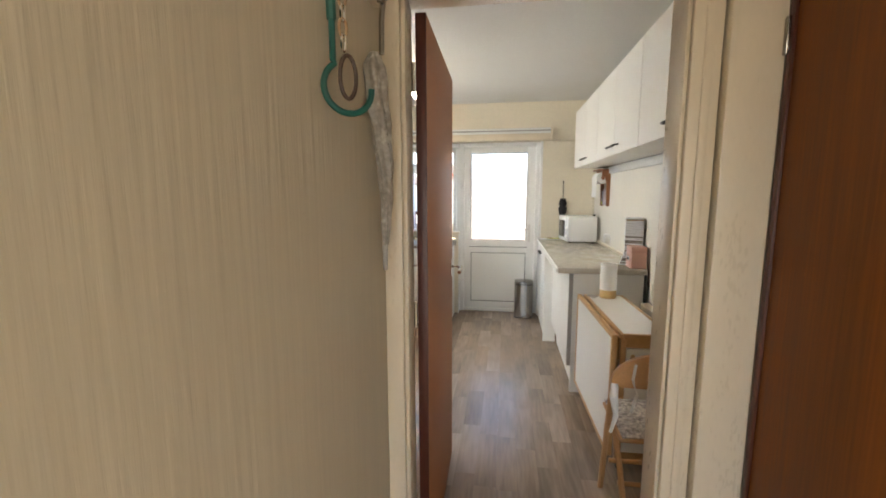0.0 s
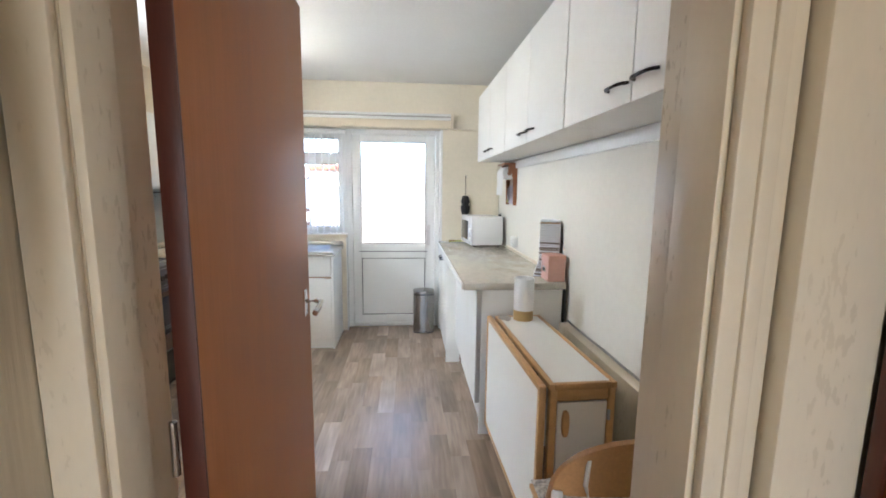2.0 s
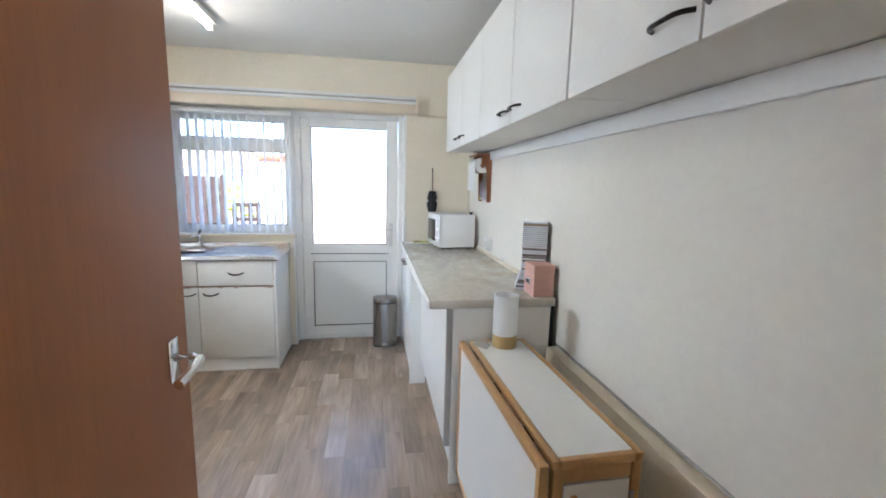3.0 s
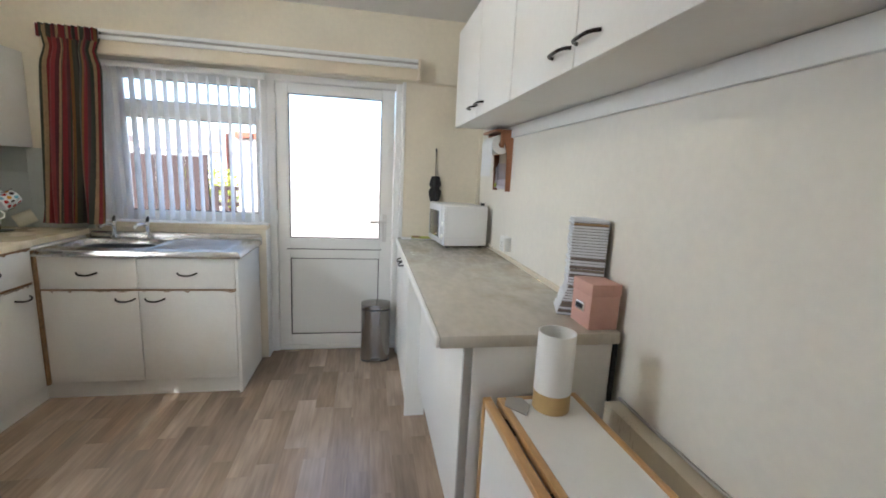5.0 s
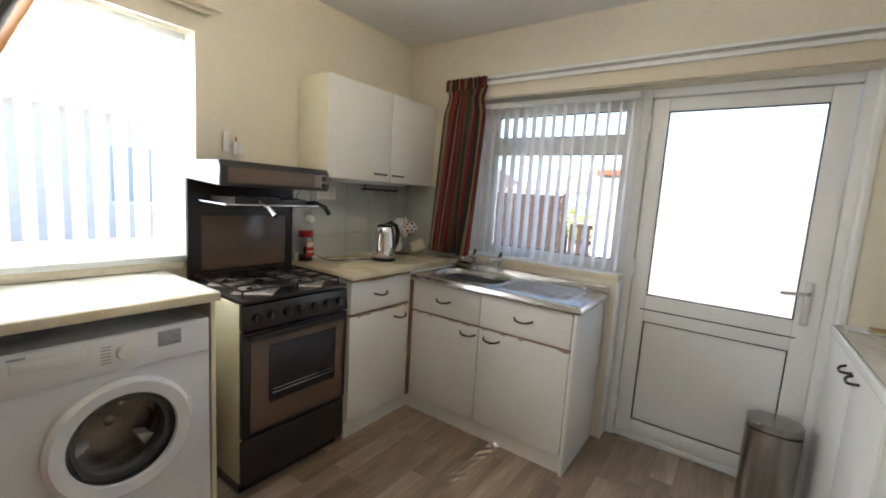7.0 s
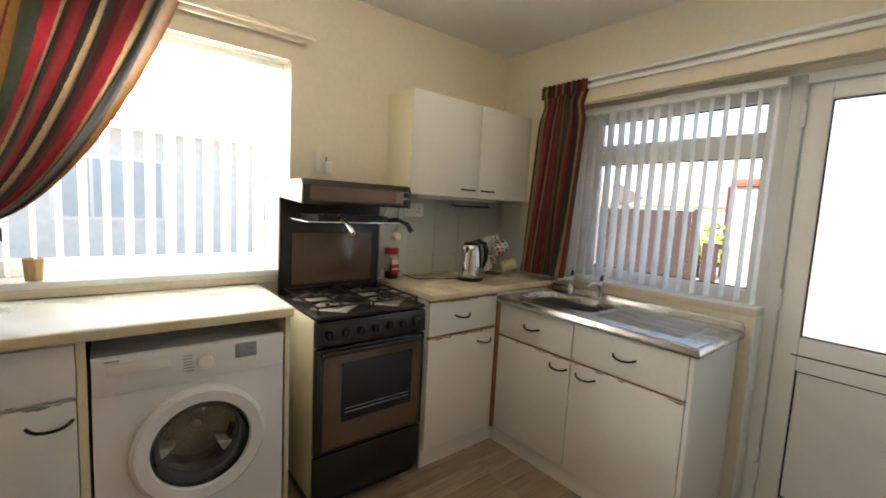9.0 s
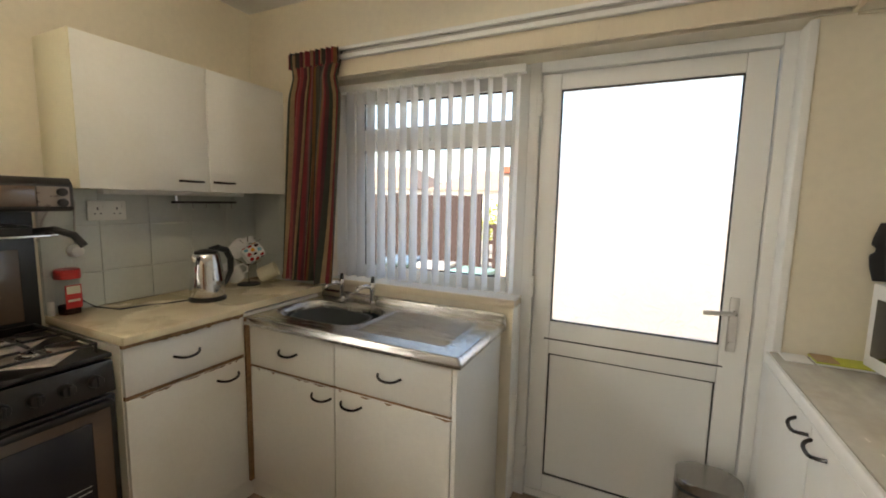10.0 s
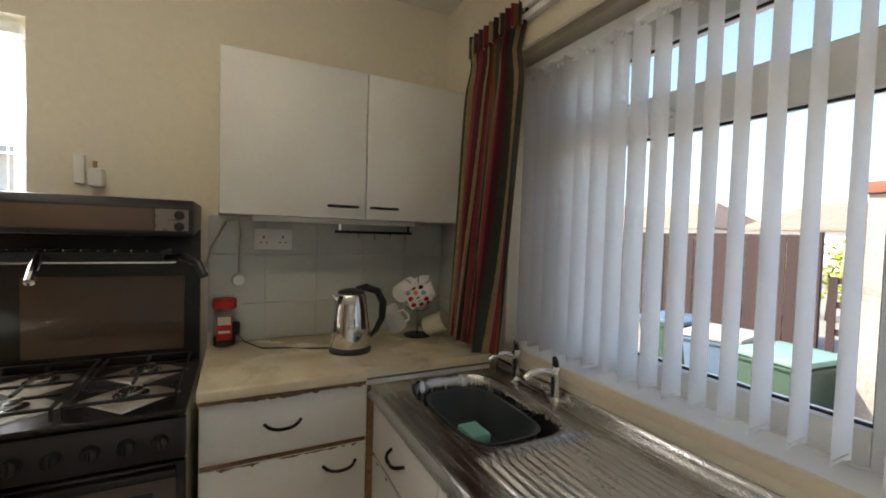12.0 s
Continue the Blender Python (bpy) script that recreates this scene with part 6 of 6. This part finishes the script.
def wheelie(at, body, lid, label):
    w = thing("wheelie_bin", (0, 0, 0), label, "wheelie bin", "wheelie bins in the garden")
    bm = bmesh.new()
    a = [(-0.22, -0.25, 0.06), (0.22, -0.25, 0.06), (0.22, 0.25, 0.06), (-0.22, 0.25, 0.06)]
    b = [(-0.28, -0.34, 0.95), (0.28, -0.34, 0.95), (0.28, 0.34, 0.95), (-0.28, 0.34, 0.95)]
    va, vb = [bm.verts.new(p) for p in a], [bm.verts.new(p) for p in b]
    bm.faces.new(va)
    bm.faces.new(vb)
    for i in range(4):
        bm.faces.new((va[i], va[(i + 1) % 4], vb[(i + 1) % 4], vb[i]))
    bmesh.ops.bevel(bm, geom=list(bm.edges), offset=0.03, segments=2, profile=0.5, affect="EDGES")
    part("body", bm, body, w)
    part("rim", B(-0.30, 0.30, -0.36, 0.36, 0.93, 0.965, bev=0.01), body, w)
    lb = B(-0.30, 0.30, -0.37, 0.35, 0.968, 1.03, bev=0.025)
    for v in lb.verts:
        v.co.z += 0.05 * (1 - (v.co.y / 0.37) ** 2)
    part("lid", lb, lid, w)
    part("grip", tube([(-0.25, 0.36, 0.99), (-0.25, 0.42, 1.0), (0.25, 0.42, 1.0), (0.25, 0.36, 0.99)], 0.016, 8), body, w)
    for s in (-1, 1):
        part("wheel", C((s * 0.23, 0.3, 0.1), (s * 0.28, 0.3, 0.1), 0.1, seg=18), BLACKP, w)
    w.matrix_basis = at @ Matrix.Scale(0.8, 4)
    return w


wheelie(pose(-2.36, 7.75, -0.2, 0, 0, 10), BINBLUE, CABLE, "blue-grey wheelie bin with pale lid")
wheelie(pose(-1.76, 7.52, -0.2, 0, 0, -6), BINGREEN, BINLID, "green wheelie bin with pale green lid")
wheelie(pose(-2.98, 8.0, -0.2, 0, 0, 5), BINGREEN, BINBLUE, "green wheelie bin with blue lid")


def house(name, x0, x1, y, d, zw, zr, label):
    h = thing(name, ((x0 + x1) / 2, y + d / 2, -0.2), label, "house")
    part("wall", B(x0, x1, y, y + d, -0.2, zw), RENDER, h)
    part("roof", prism([(x0 - 0.3, y - 0.3, zw + 0.002), (x1 + 0.3, y - 0.3, zw + 0.002), (x1 - 2, y + d / 2, zr), (x0 + 2, y + d / 2, zr)], (0, 0.01, 0.12)), ROOF, h)
    part("roof", prism([(x0 - 0.3, y + d + 0.3, zw + 0.002), (x1 + 0.3, y + d + 0.3, zw + 0.002), (x1 - 2, y + d / 2 + 0.02, zr), (x0 + 2, y + d / 2 + 0.02, zr)], (0, 0.01, 0.12)), ROOF, h)
    for xa, xb in ((x0 - 0.3, x0 + 2), (x1 + 0.3, x1 - 2)):
        part("hip", prism([(xa, y - 0.3, zw + 0.004), (xa, y + d + 0.3, zw + 0.004), (xb, y + d / 2 + 0.01, zr)], (0, 0, 0.12)), ROOF, h)
    n = max(2, int((x1 - x0) / 4))
    for i in range(n):
        cx = x0 + (i + 0.5) * (x1 - x0) / n
        w = part("window", B(cx - 0.7, cx + 0.7, y - 0.04, y + 0.02, 0.7, 1.9), UPVC, h)
        part("pane", B(cx - 0.62, cx + 0.62, y - 0.06, y - 0.041, 0.78, 1.82), WINDARK, w)
    return h


house("bungalow", -34, -18, 34, 8, 2.3, 4.4, "pale rendered bungalow with a brown roof, far off")
house("bungalow", -15.5, -7.6, 33, 8, 2.2, 3.9, "pale rendered bungalow with a low roof, far off")
po = thing("telegraph_pole", (-4.1, 16, -0.2), "thin dark post behind the fence", "post")
part("pole", C((-4.1, 16, -0.2), (-4.1, 16, 2.35), 0.045, seg=10), DOOREDGE, po)
sb = thing("shrub", (-4.4, 15.2, -0.2), "bright yellow-green shrub behind the gate", "shrub")
lv = bmesh.new()
rr = random.Random(4)
for i in range(900):
    a, b2 = rr.uniform(0, 2 * math.pi), rr.random() ** 0.5
    p = Vector((-4.4 + 0.95 * b2 * math.cos(a), 15.2 + 0.7 * b2 * math.sin(a), 0.2 + rr.random() ** 0.8 * 1.35 * (1.1 - 0.5 * b2)))
    q = Euler((rr.uniform(-1.2, 1.2), rr.uniform(-1.2, 1.2), rr.uniform(0, 6.3))).to_matrix()
    s = rr.uniform(0.04, 0.08)
    vs = [lv.verts.new(p + q @ Vector(c)) for c in ((-s, 0, 0), (0, -s * 0.5, 0), (s, 0, 0), (0, s * 0.5, 0))]
    lv.faces.new(vs)
part("leaves", lv, HEDGE, sb)
part("trunk", tube([(-4.4, 15.2, -0.2), (-4.38, 15.2, 0.3), (-4.42, 15.22, 0.8)], 0.05, 8, taper=[1, 0.8, 0.4]), FENCE, sb)
# neighbouring house beyond the side window
nh = thing("neighbour_house", (-12, 3, -0.2), "pale rendered neighbouring house with grey windows", "house")
part("wall", B(-17, -11.2, -5, 14, -0.2, 2.7), RENDER, nh)
part("roof", prism([(-10.9, -5.3, 2.702), (-10.9, 14.3, 2.702), (-14, 14.3, 4.2), (-14, -5.3, 4.2)], (-0.02, 0, 0.12)), SUNLIT_ROOF, nh)
for y0 in (-1.9, 1.6, 5.4):
    w = part("window", B(-11.2, -11.14, y0, y0 + 1.9, 0.75, 2.1), UPVC, nh)
    for k in range(3):
        part("pane", B(-11.14, -11.12, y0 + 0.06 + k * 0.61, y0 + 0.61 + k * 0.61, 0.83, 2.02), WINDARK, w)

# ---- tiles and floor planks ----
tiles = thing("wall_tiles", (LX, 4.3, 0.95), "pale grey-green glazed tiles above the worktop", "tiles", kind="structure")
part("grout", boxes((LX, LX + 0.006, 3.80, BY - 0.001, 0.949, 1.455), (LX + 0.006, -1.53, BY - 0.006, BY, 0.949, 1.455)), GROUT, tiles)
for j, (z0, z1) in enumerate(((0.951, 1.10), (1.103, 1.300), (1.303, 1.453))):
    for i in range(5):
        y0 = 3.803 + i * 0.2035
        y1 = min(y0 + 0.2022, BY - 0.010)
        part("tile", B(LX + 0.005, LX + 0.0105, y0, y1, z0, z1, bev=0.0012, seg=1), TILE, tiles)
    for i in range(3):
        x0 = LX + 0.013 + i * 0.2035
        x1 = min(x0 + 0.2022, -1.532)
        part("tile", B(x0, x1, BY - 0.0105, BY - 0.005, z0, z1, bev=0.0012, seg=1), TILE, tiles)

planks = thing("floor_planks", (-0.4, 3.0, 0.0), "grey-brown wood-look vinyl planks with mixed tones", "floor", kind="structure")
PW, PL = 0.108, 0.46
meshes = {}
x = LX
while x < RX - 0.005:
    w = min(PW, RX - x)
    y = 1.105 - R.random() * PL
    while y < 4.95:
        a, b = max(y, 1.105), min(y + PL, 4.945)
        y += PL
        if b - a < 0.02:
            continue
        key = (round(w, 3), round(b - a, 3))
        if key not in meshes:
            bm = B(0.0001, key[0] - 0.0001, 0.0001, key[1] - 0.0001, -0.006, 0.0)
            meshes[key] = mesh_of(bm, "plank", PLANK)
        o = new("plank", meshes[key])
        o.parent = planks
        o.location = Vector((x, a, 0)) - ORIGIN[planks]
    x += PW
